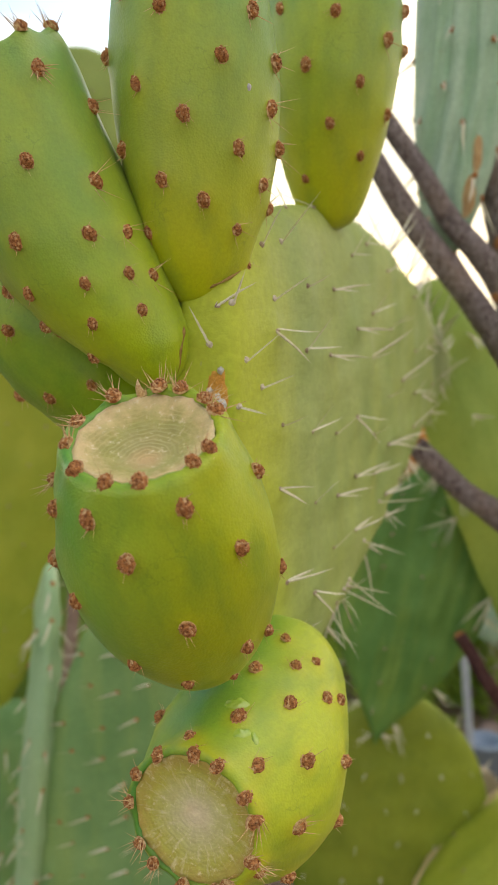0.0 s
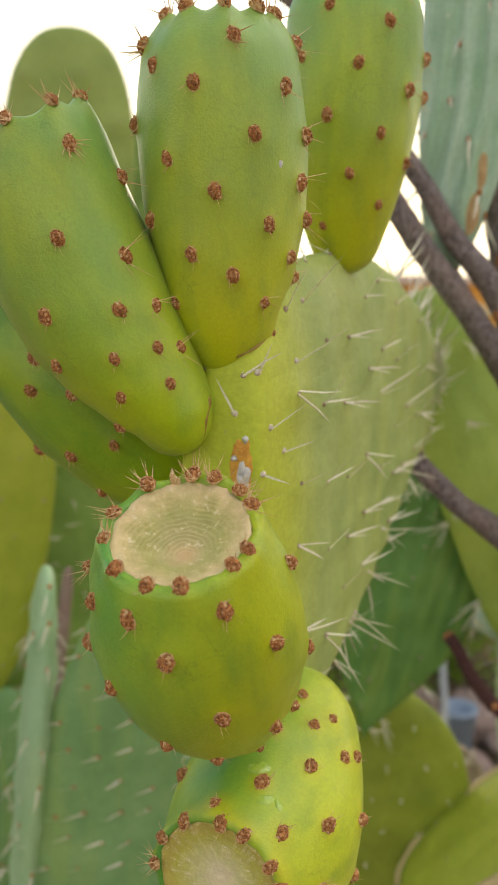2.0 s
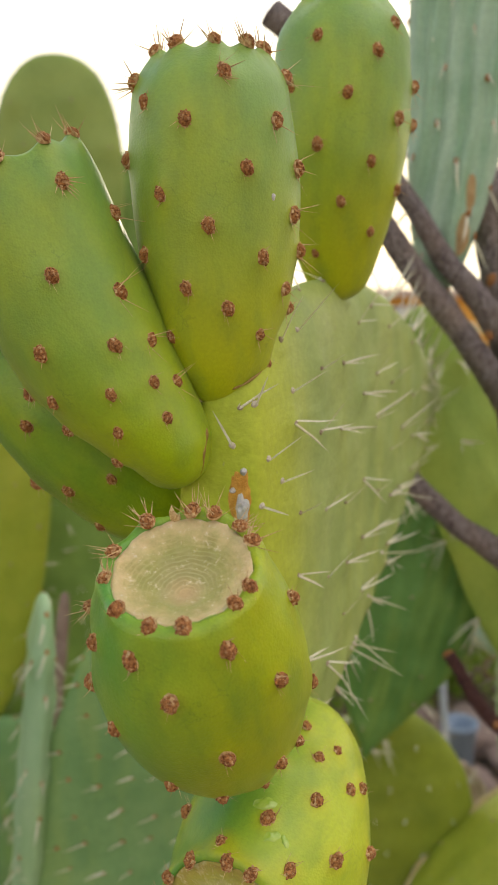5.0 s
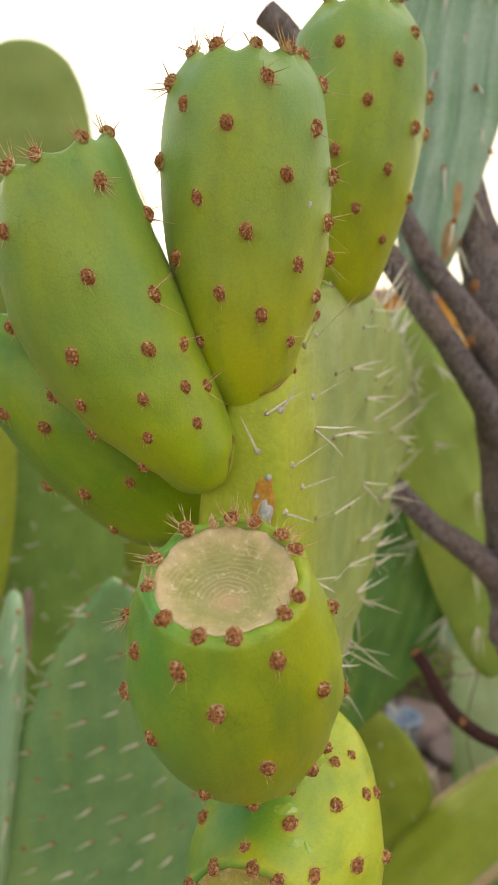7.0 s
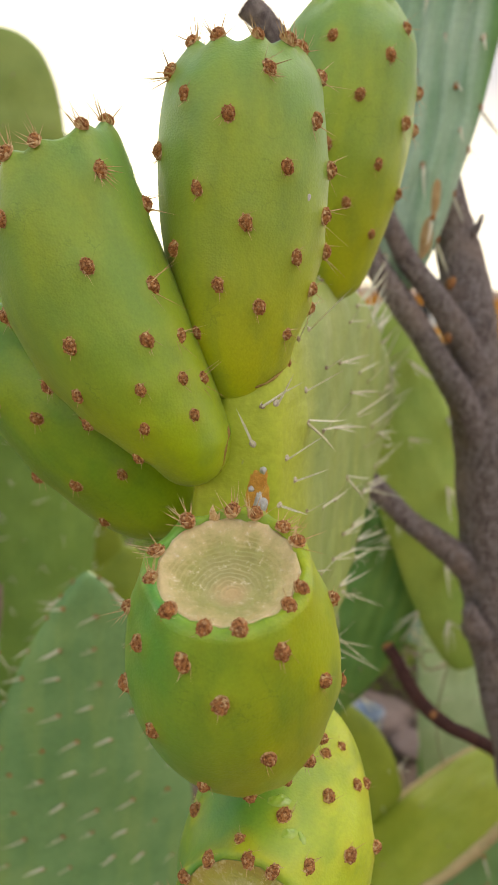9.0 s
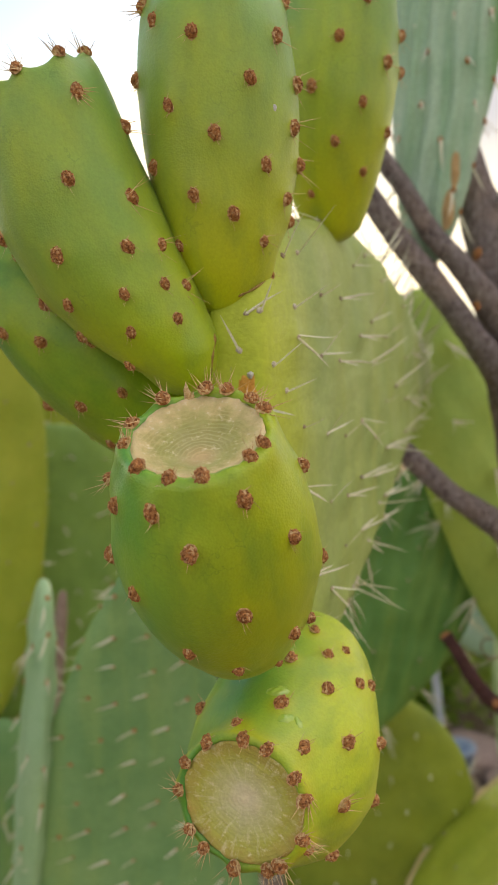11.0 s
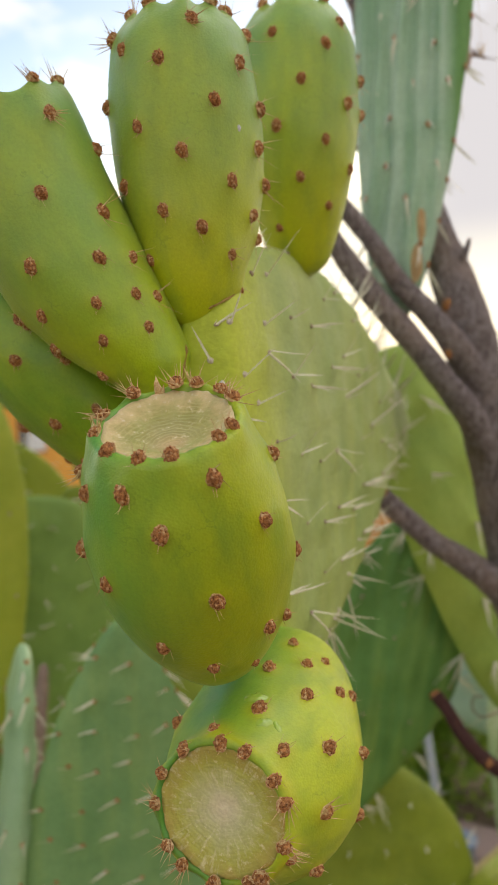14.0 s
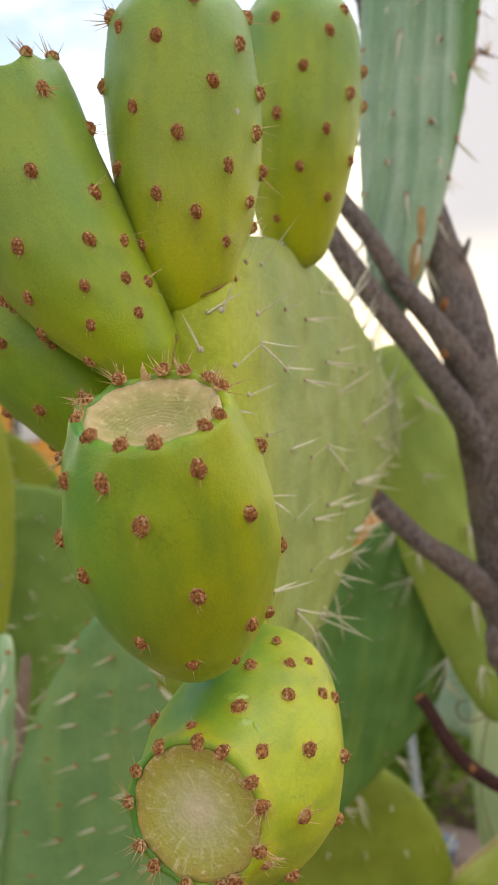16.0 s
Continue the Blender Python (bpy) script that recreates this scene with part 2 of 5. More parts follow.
def scar_material(name, centre, inner, middle, outer, crust, fleck, centre_at=(0.0, 0.0, 0.0), rings=0.3, fibre=0.15):
    """Dry flower scar: tan crust with fine growth rings round a pinkish centre."""
    m, nt, p = material(name, rough=0.6, spec=0.35)
    tc = nt.nodes.new("ShaderNodeTexCoord")
    o = tc.outputs["Object"]
    sep = nt.nodes.new("ShaderNodeSeparateXYZ")
    nt.links.new(o, sep.inputs[0])
    flat = nt.nodes.new("ShaderNodeCombineXYZ")
    nt.links.new(sep.outputs["X"], flat.inputs["X"])
    nt.links.new(sep.outputs["Y"], flat.inputs["Y"])
    off = nt.nodes.new("ShaderNodeVectorMath")
    off.operation = "SUBTRACT"
    off.inputs[1].default_value = centre_at
    nt.links.new(flat.outputs[0], off.inputs[0])
    near = nt.nodes.new("ShaderNodeVectorMath")
    near.operation = "LENGTH"
    nt.links.new(off.outputs[0], near.inputs[0])
    ln = nt.nodes.new("ShaderNodeVectorMath")
    ln.operation = "LENGTH"
    nt.links.new(flat.outputs[0], ln.inputs[0])
    wob = noise_of(nt, o, 70, 3)
    add = nt.nodes.new("ShaderNodeMath")
    add.operation = "MULTIPLY_ADD"
    add.inputs[1].default_value = 0.0055
    nt.links.new(wob, add.inputs[0])
    nt.links.new(near.outputs["Value"], add.inputs[2])
    edge = nt.nodes.new("ShaderNodeMath")
    edge.operation = "MULTIPLY_ADD"
    edge.inputs[1].default_value = 0.013
    nt.links.new(noise_of(nt, o, 230, 7, 0.7), edge.inputs[0])
    nt.links.new(ln.outputs["Value"], edge.inputs[2])
    wave = nt.nodes.new("ShaderNodeMath")
    wave.operation = "MULTIPLY"
    wave.inputs[1].default_value = 5000
    nt.links.new(add.outputs[0], wave.inputs[0])
    sn = nt.nodes.new("ShaderNodeMath")
    sn.operation = "SINE"
    nt.links.new(wave.outputs[0], sn.inputs[0])
    rad = nt.nodes.new("ShaderNodeMapRange")
    rad.inputs["From Min"].default_value = 0.0065
    rad.inputs["From Max"].default_value = 0.0255
    nt.links.new(edge.outputs[0], rad.inputs["Value"])
    c = ramp_of(nt, rad.outputs[0], [(0.2, inner), (0.5, middle), (0.74, outer), (1.0, crust)])
    core = nt.nodes.new("ShaderNodeMapRange")
    core.inputs["From Min"].default_value, core.inputs["From Max"].default_value = 0.004, 0.0085
    nt.links.new(add.outputs[0], core.inputs["Value"])
    c = blend(nt, core.outputs[0], centre, c)
    # the rings show in places only, and not on the outer crust
    ring = ramp_of(nt, sn.outputs[0], [(0.1, (0.66, 0.66, 0.42)), (0.8, (1.0, 1.0, 0.98))])
    where = blend(nt, 1.0, ramp_of(nt, noise_of(nt, o, 95, 3), [(0.38, (0.0, 0.0, 0.0)), (0.66, (rings,) * 3)]), ramp_of(nt, rad.outputs[0], [(0.55, (1, 1, 1)), (0.8, (0, 0, 0))]), "MULTIPLY")
    where = blend(nt, 1.0, where, ramp_along(nt, o, (0.25, -1, 0), -0.009, 0.004), "MULTIPLY")
    c = blend(nt, where, c, ring, "MULTIPLY")
    # pale fibres that run out from the centre
    turn = nt.nodes.new("ShaderNodeMath")
    turn.operation = "ARCTAN2"
    nt.links.new(sep.outputs["Y"], turn.inputs[0])
    nt.links.new(sep.outputs["X"], turn.inputs[1])
    polar = nt.nodes.new("ShaderNodeCombineXYZ")
    nt.links.new(turn.outputs[0], polar.inputs["X"])
    nt.links.new(ln.outputs["Value"], polar.inputs["Y"])
    rays = noise_of(nt, polar.outputs[0], 7, 5, 0.7, stretch=(1, 22, 1))
    c = blend(nt, ramp_of(nt, rays, [(0.52, (0, 0, 0)), (0.68, (fibre,) * 3)]), c, fleck)
    c = blend(nt, ramp_of(nt, noise_of(nt, o, 480, 6, 0.7), [(0.57, (0, 0, 0)), (0.68, (0.7, 0.7, 0.7))]), c, fleck)
    c = blend(nt, 0.4, c, ramp_of(nt, noise_of(nt, o, 260, 5), [(0.3, (0.72, 0.7, 0.6)), (0.7, (1.15, 1.15, 1.15))]), "MULTIPLY")
    nt.links.new(c, p.inputs["Base Color"])
    b = bump_of(nt, p, sn.outputs[0], 0.12, 0.0002)
    bump_of(nt, p, noise_of(nt, o, 700, 5), 0.6, 0.0007, b)
    p.inputs["Subsurface Weight"].default_value = 0.08
    p.inputs["Subsurface Scale"].default_value = 0.003
    return m


def bark_material(name, dark, light, warm):
    m, nt, p = material(name, rough=0.8, spec=0.25)
    tc = nt.nodes.new("ShaderNodeTexCoord")
    o = tc.outputs["Object"]
    c = blend(nt, ramp_of(nt, noise_of(nt, o, 420, 7, 0.75, stretch=(1, 1, 0.45)), [(0.36, (0, 0, 0)), (0.66, (1, 1, 1))]), dark, light)
    c = blend(nt, ramp_of(nt, noise_of(nt, o, 45, 4), [(0.5, (0, 0, 0)), (0.75, (0.7, 0.7, 0.7))]), c, warm)
    vo = node(nt, "ShaderNodeTexVoronoi", Scale=900)
    vo.feature = "DISTANCE_TO_EDGE"
    mp = nt.nodes.new("ShaderNodeMapping")
    mp.inputs["Scale"].default_value = (1, 1, 0.3)
    nt.links.new(o, mp.inputs[0])
    nt.links.new(mp.outputs[0], vo.inputs["Vector"])
    c = blend(nt, 0.8, c, ramp_of(nt, vo.outputs["Distance"], [(0.0, (0.35, 0.32, 0.32)), (0.14, (1.1, 1.1, 1.1))]), "MULTIPLY")
    nt.links.new(c, p.inputs["Base Color"])
    b = bump_of(nt, p, vo.outputs["Distance"], 0.8, 0.003)
    bump_of(nt, p, noise_of(nt, o, 320, 6, 0.7), 0.9, 0.003, b)
    return m


def rough_material(name, a, b, scale, rough=0.9, bump=0.01):
    m, nt, p = material(name, rough=rough, spec=0.2)
    tc = nt.nodes.new("ShaderNodeTexCoord")
    o = tc.outputs["Object"]
    n = noise_of(nt, o, scale, 6)
    c = blend(nt, ramp_of(nt, n, [(0.3, (0, 0, 0)), (0.7, (1, 1, 1))]), a, b)
    c = blend(nt, 0.5, c, ramp_of(nt, noise_of(nt, o, scale * 9, 4), [(0.3, (0.6, 0.6, 0.6)), (0.7, (1.2, 1.2, 1.2))]), "MULTIPLY")
    nt.links.new(c, p.inputs["Base Color"])
    bump_of(nt, p, noise_of(nt, o, scale * 4, 6), 0.6, bump)
    return m


GREEN, OLIVE = (0.125, 0.36, 0.05), (0.4, 0.46, 0.004)
# greener left side: its sky-lit tint is put into the colour
SKIN_A = fruit_skin("fruit_skin_front", OLIVE, GREEN, (0.95, 0, 0.3), -0.01, 0.026)
# yellow right, dark green left: ripening plus light from the right, as colour
SKIN_B = fruit_skin("fruit_skin_ripening", (0.49, 0.56, 0.022), (0.11, 0.31, 0.04), (-1, 0.25, 0.3), -0.022, 0.012, (0.56, 0.6, 0.02), 0.55)
# grey-green tops: waxy bloom, with the overhead sky's sheen put into the colour
SKIN_C = fruit_skin("fruit_skin_tall", (0.51, 0.52, 0.004), (0.25, 0.4, 0.08), (0, 0, 1), -0.045, 0.035)
SKIN_L = fruit_skin("fruit_skin_leaning", (0.345, 0.45, 0.008), (0.225, 0.385, 0.075), (0, 0, 1), -0.055, 0.02)
SKIN_E = fruit_skin("fruit_skin_dark", (0.25, 0.37, 0.008), (0.13, 0.31, 0.035), (0, 0, 1), -0.04, 0.03)
SCAR = scar_material("scar_tissue", (0.66, 0.46, 0.22), (0.53, 0.46, 0.2), (0.45, 0.41, 0.13), (0.64, 0.51, 0.22), (0.84, 0.63, 0.35), (0.84, 0.74, 0.5), (0.0, 0.0032, 0.0), 0.85, 0.06)
SCAR_PALE = scar_material("scar_tissue_pale", (0.78, 0.66, 0.44), (0.68, 0.62, 0.34), (0.58, 0.55, 0.2), (0.5, 0.46, 0.08), (0.5, 0.37, 0.09), (0.82, 0.74, 0.46), rings=0.2, fibre=0.6)
TUFT = speckled("brown_bristle", (0.19, 0.06, 0.018), (0.58, 0.26, 0.085))
TUFT_PALE = speckled("pale_brown_bristle", (0.42, 0.2, 0.08), (0.66, 0.42, 0.21))
HAIR = speckled("straw_bristle", (0.5, 0.28, 0.11), (0.78, 0.58, 0.32), 0.5)
THORN = speckled("pale_thorn", (0.66, 0.58, 0.38), (0.86, 0.81, 0.66), 0.45)
PALE_CUSHION = speckled("pale_cushion", (0.46, 0.36, 0.27), (0.74, 0.65, 0.55))
CUSHION = speckled("grey_cushion", (0.2, 0.12, 0.07), (0.5, 0.4, 0.28))
CORK = rough_material("corky_scab", (0.85, 0.46, 0.09), (0.6, 0.25, 0.04), 260, 0.45, 0.001)
CRUST = rough_material("white_crust", (0.75, 0.72, 0.68), (0.55, 0.5, 0.48), 500, 0.8, 0.001)
# yellower near end, with the fold's brighter shading put into the colour
PAD_P = pad_skin("pad_skin_pale", (0.29, 0.375, 0.1), (0.41, 0.475, 0.14), (0.44, 0.48, 0.09), streaks=(1, 1, 3.5), edge=((0.48, 0.53, 0.045), (0, 0, 1), 0.315, 0.366))
PAD_BLUE = pad_skin("pad_skin_blue", (0.165, 0.31, 0.11), (0.25, 0.4, 0.15), (0.32, 0.44, 0.12), amount=0.6, streaks=(5, 5, 0.8))
PAD_GREY = pad_skin("pad_skin_grey", (0.27, 0.44, 0.22), (0.39, 0.55, 0.31), (0.37, 0.49, 0.15))
PAD_MIST = pad_skin("pad_skin_mist", (0.42, 0.52, 0.26), (0.54, 0.63, 0.36), (0.56, 0.6, 0.3))
PAD_TEAL = pad_skin("pad_skin_teal", (0.4, 0.55, 0.46), (0.54, 0.68, 0.6), (0.46, 0.5, 0.42))
PAD_DEEP = pad_skin("pad_skin_deep", (0.09, 0.2, 0.04), (0.15, 0.3, 0.07), (0.23, 0.34, 0.06), amount=0.75, streaks=(7, 7, 0.7))
PAD_OLIVE = pad_skin("pad_skin_olive", (0.2, 0.25, 0.025), (0.29, 0.34, 0.036), (0.36, 0.36, 0.036))
PAD_YELLOW = pad_skin("pad_skin_yellow", (0.28, 0.34, 0.028), (0.39, 0.42, 0.045), (0.46, 0.44, 0.04))
PAD_SHADE = pad_skin("pad_skin_shade", (0.185, 0.29, 0.06), (0.26, 0.38, 0.085), (0.32, 0.42, 0.07))
PAD_HAZE = pad_skin("pad_skin_hazy", (0.26, 0.34, 0.08), (0.34, 0.41, 0.1), (0.38, 0.4, 0.1))
PAD_MEADOW = pad_skin("pad_skin_meadow", (0.25, 0.37, 0.06), (0.36, 0.46, 0.08), (0.48, 0.52, 0.07), amount=0.7)
# edge darkens one long side: its shade is put into the colour
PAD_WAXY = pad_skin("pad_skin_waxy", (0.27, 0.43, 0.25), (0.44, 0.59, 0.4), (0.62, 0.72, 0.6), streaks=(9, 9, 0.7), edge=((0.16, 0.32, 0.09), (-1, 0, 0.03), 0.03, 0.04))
BARK = bark_material("grey_bark", (0.14, 0.095, 0.09), (0.57, 0.48, 0.45), (0.5, 0.37, 0.3))
BARK_RED = bark_material("red_bark", (0.075, 0.03, 0.028), (0.19, 0.085, 0.07), (0.2, 0.08, 0.05))
WOOD = rough_material("cut_wood", (0.5, 0.24, 0.09), (0.38, 0.15, 0.06), 200, 0.8, 0.001)


# ---- building helpers ----
def mesh_object(name, bm, mats, parent=None, label="", smooth=True):
    me = bpy.data.meshes.new(name)
    bm.normal_update()
    bm.to_mesh(me)
    bm.free()
    for m in mats if isinstance(mats, (list, tuple)) else [mats]:
        me.materials.append(m)
    if smooth:
        me.polygons.foreach_set("use_smooth", [True] * len(me.polygons))
    ob = new(name, me)
    if parent:
        ob.parent = parent
    if label:
        ob["label"] = label
    return ob


def frame_of(z, hint):
    """A turn whose Z is z and whose Y leans towards hint."""
    z = Vector(z).normalized()
    x = Vector(hint).cross(z).normalized()
    y = z.cross(x)
    return Matrix((x, y, z)).transposed()


def place(ob, turn, at, scale=1.0):
    ob.matrix_local = Matrix.Translation(at) @ turn.to_4x4() @ Matrix.Scale(scale, 4)
    return ob


def cone(bm, a, b, r, sides=4, slot=0, tip=0.0, bend=None):
    """A thin spike from a to b; with bend it bows through a middle ring."""
    a, b = Vector(a), Vector(b)
    t = frame_of(b - a, (0.31, 0.62, 0.72))
    stations = [(a, r), (b, tip)] if bend is None else [(a, r), ((a + b) / 2 + Vector(bend), r * 0.65), (b, tip)]
    rings = []
    for at, rad in stations:
        if rad <= 0:
            rings.append([bm.verts.new(at)])
        else:
            rings.append([bm.verts.new(at + t @ Vector((rad * math.cos(k * math.tau / sides), rad * math.sin(k * math.tau / sides), 0))) for k in range(sides)])
    for lo, hi in zip(rings, rings[1:]):
        for k in range(sides):
            j = (k + 1) % sides
            f = bm.faces.new([lo[k], lo[j], hi[0]] if len(hi) == 1 else [lo[k], lo[j], hi[j], hi[k]])
            f.material_index = slot


def dome(bm, rx, ry, h, slot=0, rows=3, sides=8, rough=0.0, rng=random):
    """A low mound; returns its faces from the rim to the top."""
    rings, faces = [], []
    for i in range(rows):
        a = i / rows * math.pi / 2
        rings.append([bm.verts.new((rx * math.cos(a) * math.cos(k * math.tau / sides) * (1 + rng.uniform(-rough, rough)), ry * math.cos(a) * math.sin(k * math.tau / sides) * (1 + rng.uniform(-rough, rough)), h * math.sin(a) - 0.2 * h)) for k in range(sides)])
    top = bm.verts.new((0, 0, h * 0.8))
    for lo, hi in zip(rings, rings[1:]):
        for k in range(sides):
            faces.append(bm.faces.new([lo[k], lo[(k + 1) % sides], hi[(k + 1) % sides], hi[k]]))
    for k in range(sides):
        faces.append(bm.faces.new([rings[-1][k], rings[-1][(k + 1) % sides], top]))
    for f in faces:
        f.material_index = slot
    return faces


def spike(bm, face, way, slot, waist=0.5, thin=0.3, bow=(0, 0, 0)):
    """Draws a face of a mound out into a spine that ends at its middle plus way."""
    way = Vector(way)
    mid = face.calc_center_median()
    ring = list(face.verts)
    bm.faces.remove(face)
    for at, size in ((0.1, waist), (0.55, thin)):
        to = mid + way * at + Vector(bow) * (0.3 if at < 0.3 else 1.0)
        nxt = [bm.verts.new(to + (v.co - mid) * size) for v in ring] if at < 0.3 else [bm.verts.new(to + (v.co - base) * (size / waist)) for v in ring]
        for k in range(len(ring)):
            j = (k + 1) % len(ring)
            bm.faces.new([ring[k], ring[j], nxt[j], nxt[k]]).material_index = slot
        ring, base = nxt, to
    tip = bm.verts.new(mid + way)
    for k in range(len(ring)):
        bm.faces.new([ring[k], ring[(k + 1) % len(ring)], tip]).material_index = slot


# ---- fruit ----
def tuft_mesh(seed, hairs, length, fine=1.0):
    """A brown areole: a woolly mound of short bristles with a few longer straw-coloured ones."""
    rng = random.Random(seed)
    bm = bmesh.new()
    sides = 13
    faces = dome(bm, 0.00138, 0.0018, 0.0018, 0, 5, sides, 0.07, rng)
    rows = [faces[k : k + sides] for k in range(0, len(faces), sides)]
    long_ones = rng.sample(rows[0] + rows[1], hairs)
    for k, row in enumerate(rows):
        for f in row:
            mid = f.calc_center_median()
            if f in long_ones:
                a = math.atan2(mid.y, mid.x) * 0.5 + rng.gauss(-math.pi / 2, 0.6) * 0.5
                up = rng.uniform(0.3, 0.9)
                s = length * rng.uniform(0.55, 1.1)
                spike(bm, f, (s * math.cos(a) * (1 - 0.5 * up), s * math.sin(a) * (1 - 0.5 * up), s * up), 2, 0.5 * fine, 0.3 * fine)
            elif rng.random() < 0.85:
                s = rng.uniform(0.00012, 0.00034)
                out = 0.2 if k < 2 else 0.08
                spike(bm, f, (mid.x * out + rng.uniform(-1.5e-4, 1.5e-4), mid.y * out + rng.uniform(-1.5e-4, 1.5e-4), s), 1 if k == 0 or rng.random() < 0.22 else 0, 0.95, 0.75)
    me = bpy.data.meshes.new("areole")
    bm.to_mesh(me)
    bm.free()
    for m in (TUFT, TUFT_PALE, HAIR):
        me.materials.append(m)
    return me


TUFTS = [tuft_mesh(s, 2 + s % 3, 0.0036, 0.42) for s in range(6)]
TUFTS_SIDE = [tuft_mesh(40 + s, 4, 0.008, 0.5) for s in range(4)]
TUFTS_LONG = [tuft_mesh(20 + s, 10, 0.0056, 0.6) for s in range(4)]


class Fruit:
    """A fruit swept by spheres along a slightly bowed axis; z runs from the stalk to the crown."""

    def __init__(self, centre, axis, half, radius, k1, k2, top, bow, taper=None):
        self.taper = taper
        self.c, self.d = Vector(centre), Vector(axis).normalized()
        self.half, self.radius, self.k1, self.k2, self.top = half, radius, k1, k2, top
        hint = (0, -1, 0) if abs(self.d.y) < 0.8 else (0, 0, 1)
        self.turn = frame_of(self.d, hint)
        b = Vector(bow)
        self.bow = self.turn.inverted() @ (b - self.d * b.dot(self.d))
        self.spheres = [(half * s, radius * (1 - k1 * s - k2 * s * s)) for s in (i / 20 - 1 for i in range(41))]
        self.bottom = min(z - r for z, r in self.spheres)

    def r(self, z):
        full = max(math.sqrt(max(r * r - (z - c) ** 2, 0)) for c, r in self.spheres)
        if self.taper:
            u = max(0.0, min(1.0, (self.top - z) / self.taper[1]))
            full = min(full, self.taper[0] + (full - self.taper[0]) * u * (2 - u))
        return full

    def axis_at(self, z):
        s = max(-1, min(1, z / self.half))
        return Vector((0, 0, z)) + self.bow * (s * s - 0.33)

    def at(self, z, phi):
        r = max(self.r(z), 1e-4)
        return self.axis_at(z) + Vector((r * math.cos(phi), r * math.sin(phi), 0))

    def normal(self, z, phi):
        e = 0.0008
        slope = (self.r(z + e) - self.r(z - e)) / (2 * e)
        slope = max(-1.6, min(1.6, slope))
        return Vector((math.cos(phi), math.sin(phi), -slope)).normalized()


def build_fruit(f, skin, areoles, label, scar=0.0, cup=0.006, seed=0, crown_bumps=8, back=True, scar_mat=None):
    rng = random.Random(seed)
    thing = new("prickly_pear_fruit")
    thing.matrix_world = Matrix.Translation(f.c) @ f.turn.to_4x4()
    tagged(thing, label, "fruit", "cactus fruits")
    bumps = [(s * 0.001, radians(a)) for s, a in areoles]
    # body
    sides, rows = 72, 44
    bm = bmesh.new()
    rim_r = scar if scar else f.r(f.top) * 0.97
    heights = [f.bottom + (f.top - f.bottom) * (1 - math.cos(math.pi * i / rows / 1.15)) / (1 - math.cos(math.pi / 1.15)) for i in range(1, rows + 1)]
    crown = [a for z, a in bumps if z > f.top - 0.006] or [k * math.tau / crown_bumps for k in range(crown_bumps)]
    rings = []

    def knob(z, phi):
        """Low swellings under the areoles."""
        out = 0.0
        for zb, ab in bumps:
            da = (phi - ab + math.pi) % math.tau - math.pi
            q = ((da * f.r(zb)) ** 2 + (z - zb) ** 2) / 0.0042**2
            if q < 5:
                out += 0.0009 * math.exp(-q)
        return out

    stain = bm.verts.layers.float.new("spot")

    def crest(phi):
        return max(math.exp(-(((phi - a + math.pi) % math.tau - math.pi) / 0.2) ** 2) for a in crown)

    for z in heights:
        ring = []
        for k in range(sides):
            phi = k * math.tau / sides
            p, n = f.at(z, phi), f.normal(z, phi)
            lump = 0.0008 * noise.noise(Vector((p.x * 60, p.y * 60, p.z * 34 + seed * 7)))
            swell = knob(z, phi)
            p += n * (swell + lump)
            near_top = max(0.0, 1 - (f.top - z) / 0.012)
            if not scar:
                core = f.axis_at(z)
                p.x, p.y = core.x + (p.x - core.x) * (1 - 0.1 * near_top**2), core.y + (p.y - core.y) * (1 - 0.1 * near_top**2)
            p.z += near_top**2 * (0.0024 if not scar else 0.0011) * (crest(phi) - 0.35)
            vert = bm.verts.new(p)
            vert[stain] = min(1.0, swell / 0.0009)
            ring.append(vert)
        rings.append(ring)
    base = bm.verts.new(f.axis_at(f.bottom))
    for k in range(sides):
        bm.faces.new([base, rings[0][(k + 1) % sides], rings[0][k]])
    # shoulder and hollow crown
    top_axis = f.axis_at(f.top)
    outer = f.r(f.top)
    steps = [(0.5, 0.0011), (1.0, 0.0007)] if scar else [(0.25, 0.0006), (0.5, 0.0002), (0.75, -0.002)]
    for q, dz in steps:
        ring = []
        for k in range(sides):
            phi = k * math.tau / sides
            r = outer + (rim_r * (1.0 if scar else 0.62) - outer) * q if scar else outer * (0.9 - 0.3 * q)
            if scar:
                r += 0.0009 * noise.noise(Vector((math.cos(phi) * 3.2, math.sin(phi) * 3.2, seed))) * q
            up = (0.0011 if scar else 0.0024 * (1 - q)) * (crest(phi) - 0.35)
            ring.append(bm.verts.new(top_axis + Vector((r * math.cos(phi), r * math.sin(phi), dz + up))))
        rings.append(ring)
    if not scar:
        for q, dz in ((0.4, -cup * 0.8), (0.15, -cup)):
            rings.append([bm.verts.new(top_axis + Vector((rim_r * q * math.cos(k * math.tau / sides), rim_r * q * math.sin(k * math.tau / sides), dz))) for k in range(sides)])
    else:
        rings.append([bm.verts.new(top_axis + Vector((rim_r * 0.9 * math.cos(k * math.tau / sides), rim_r * 0.9 * math.sin(k * math.tau / sides), -cup - 0.003))) for k in range(sides)])
    for lo, hi in zip(rings, rings[1:]):
        for k in range(sides):
            j = (k + 1) % sides
            bm.faces.new([lo[k], lo[j], hi[j], hi[k]])
    bm.faces.new(rings[-1])
    mesh_object("skin", bm, skin, thing)
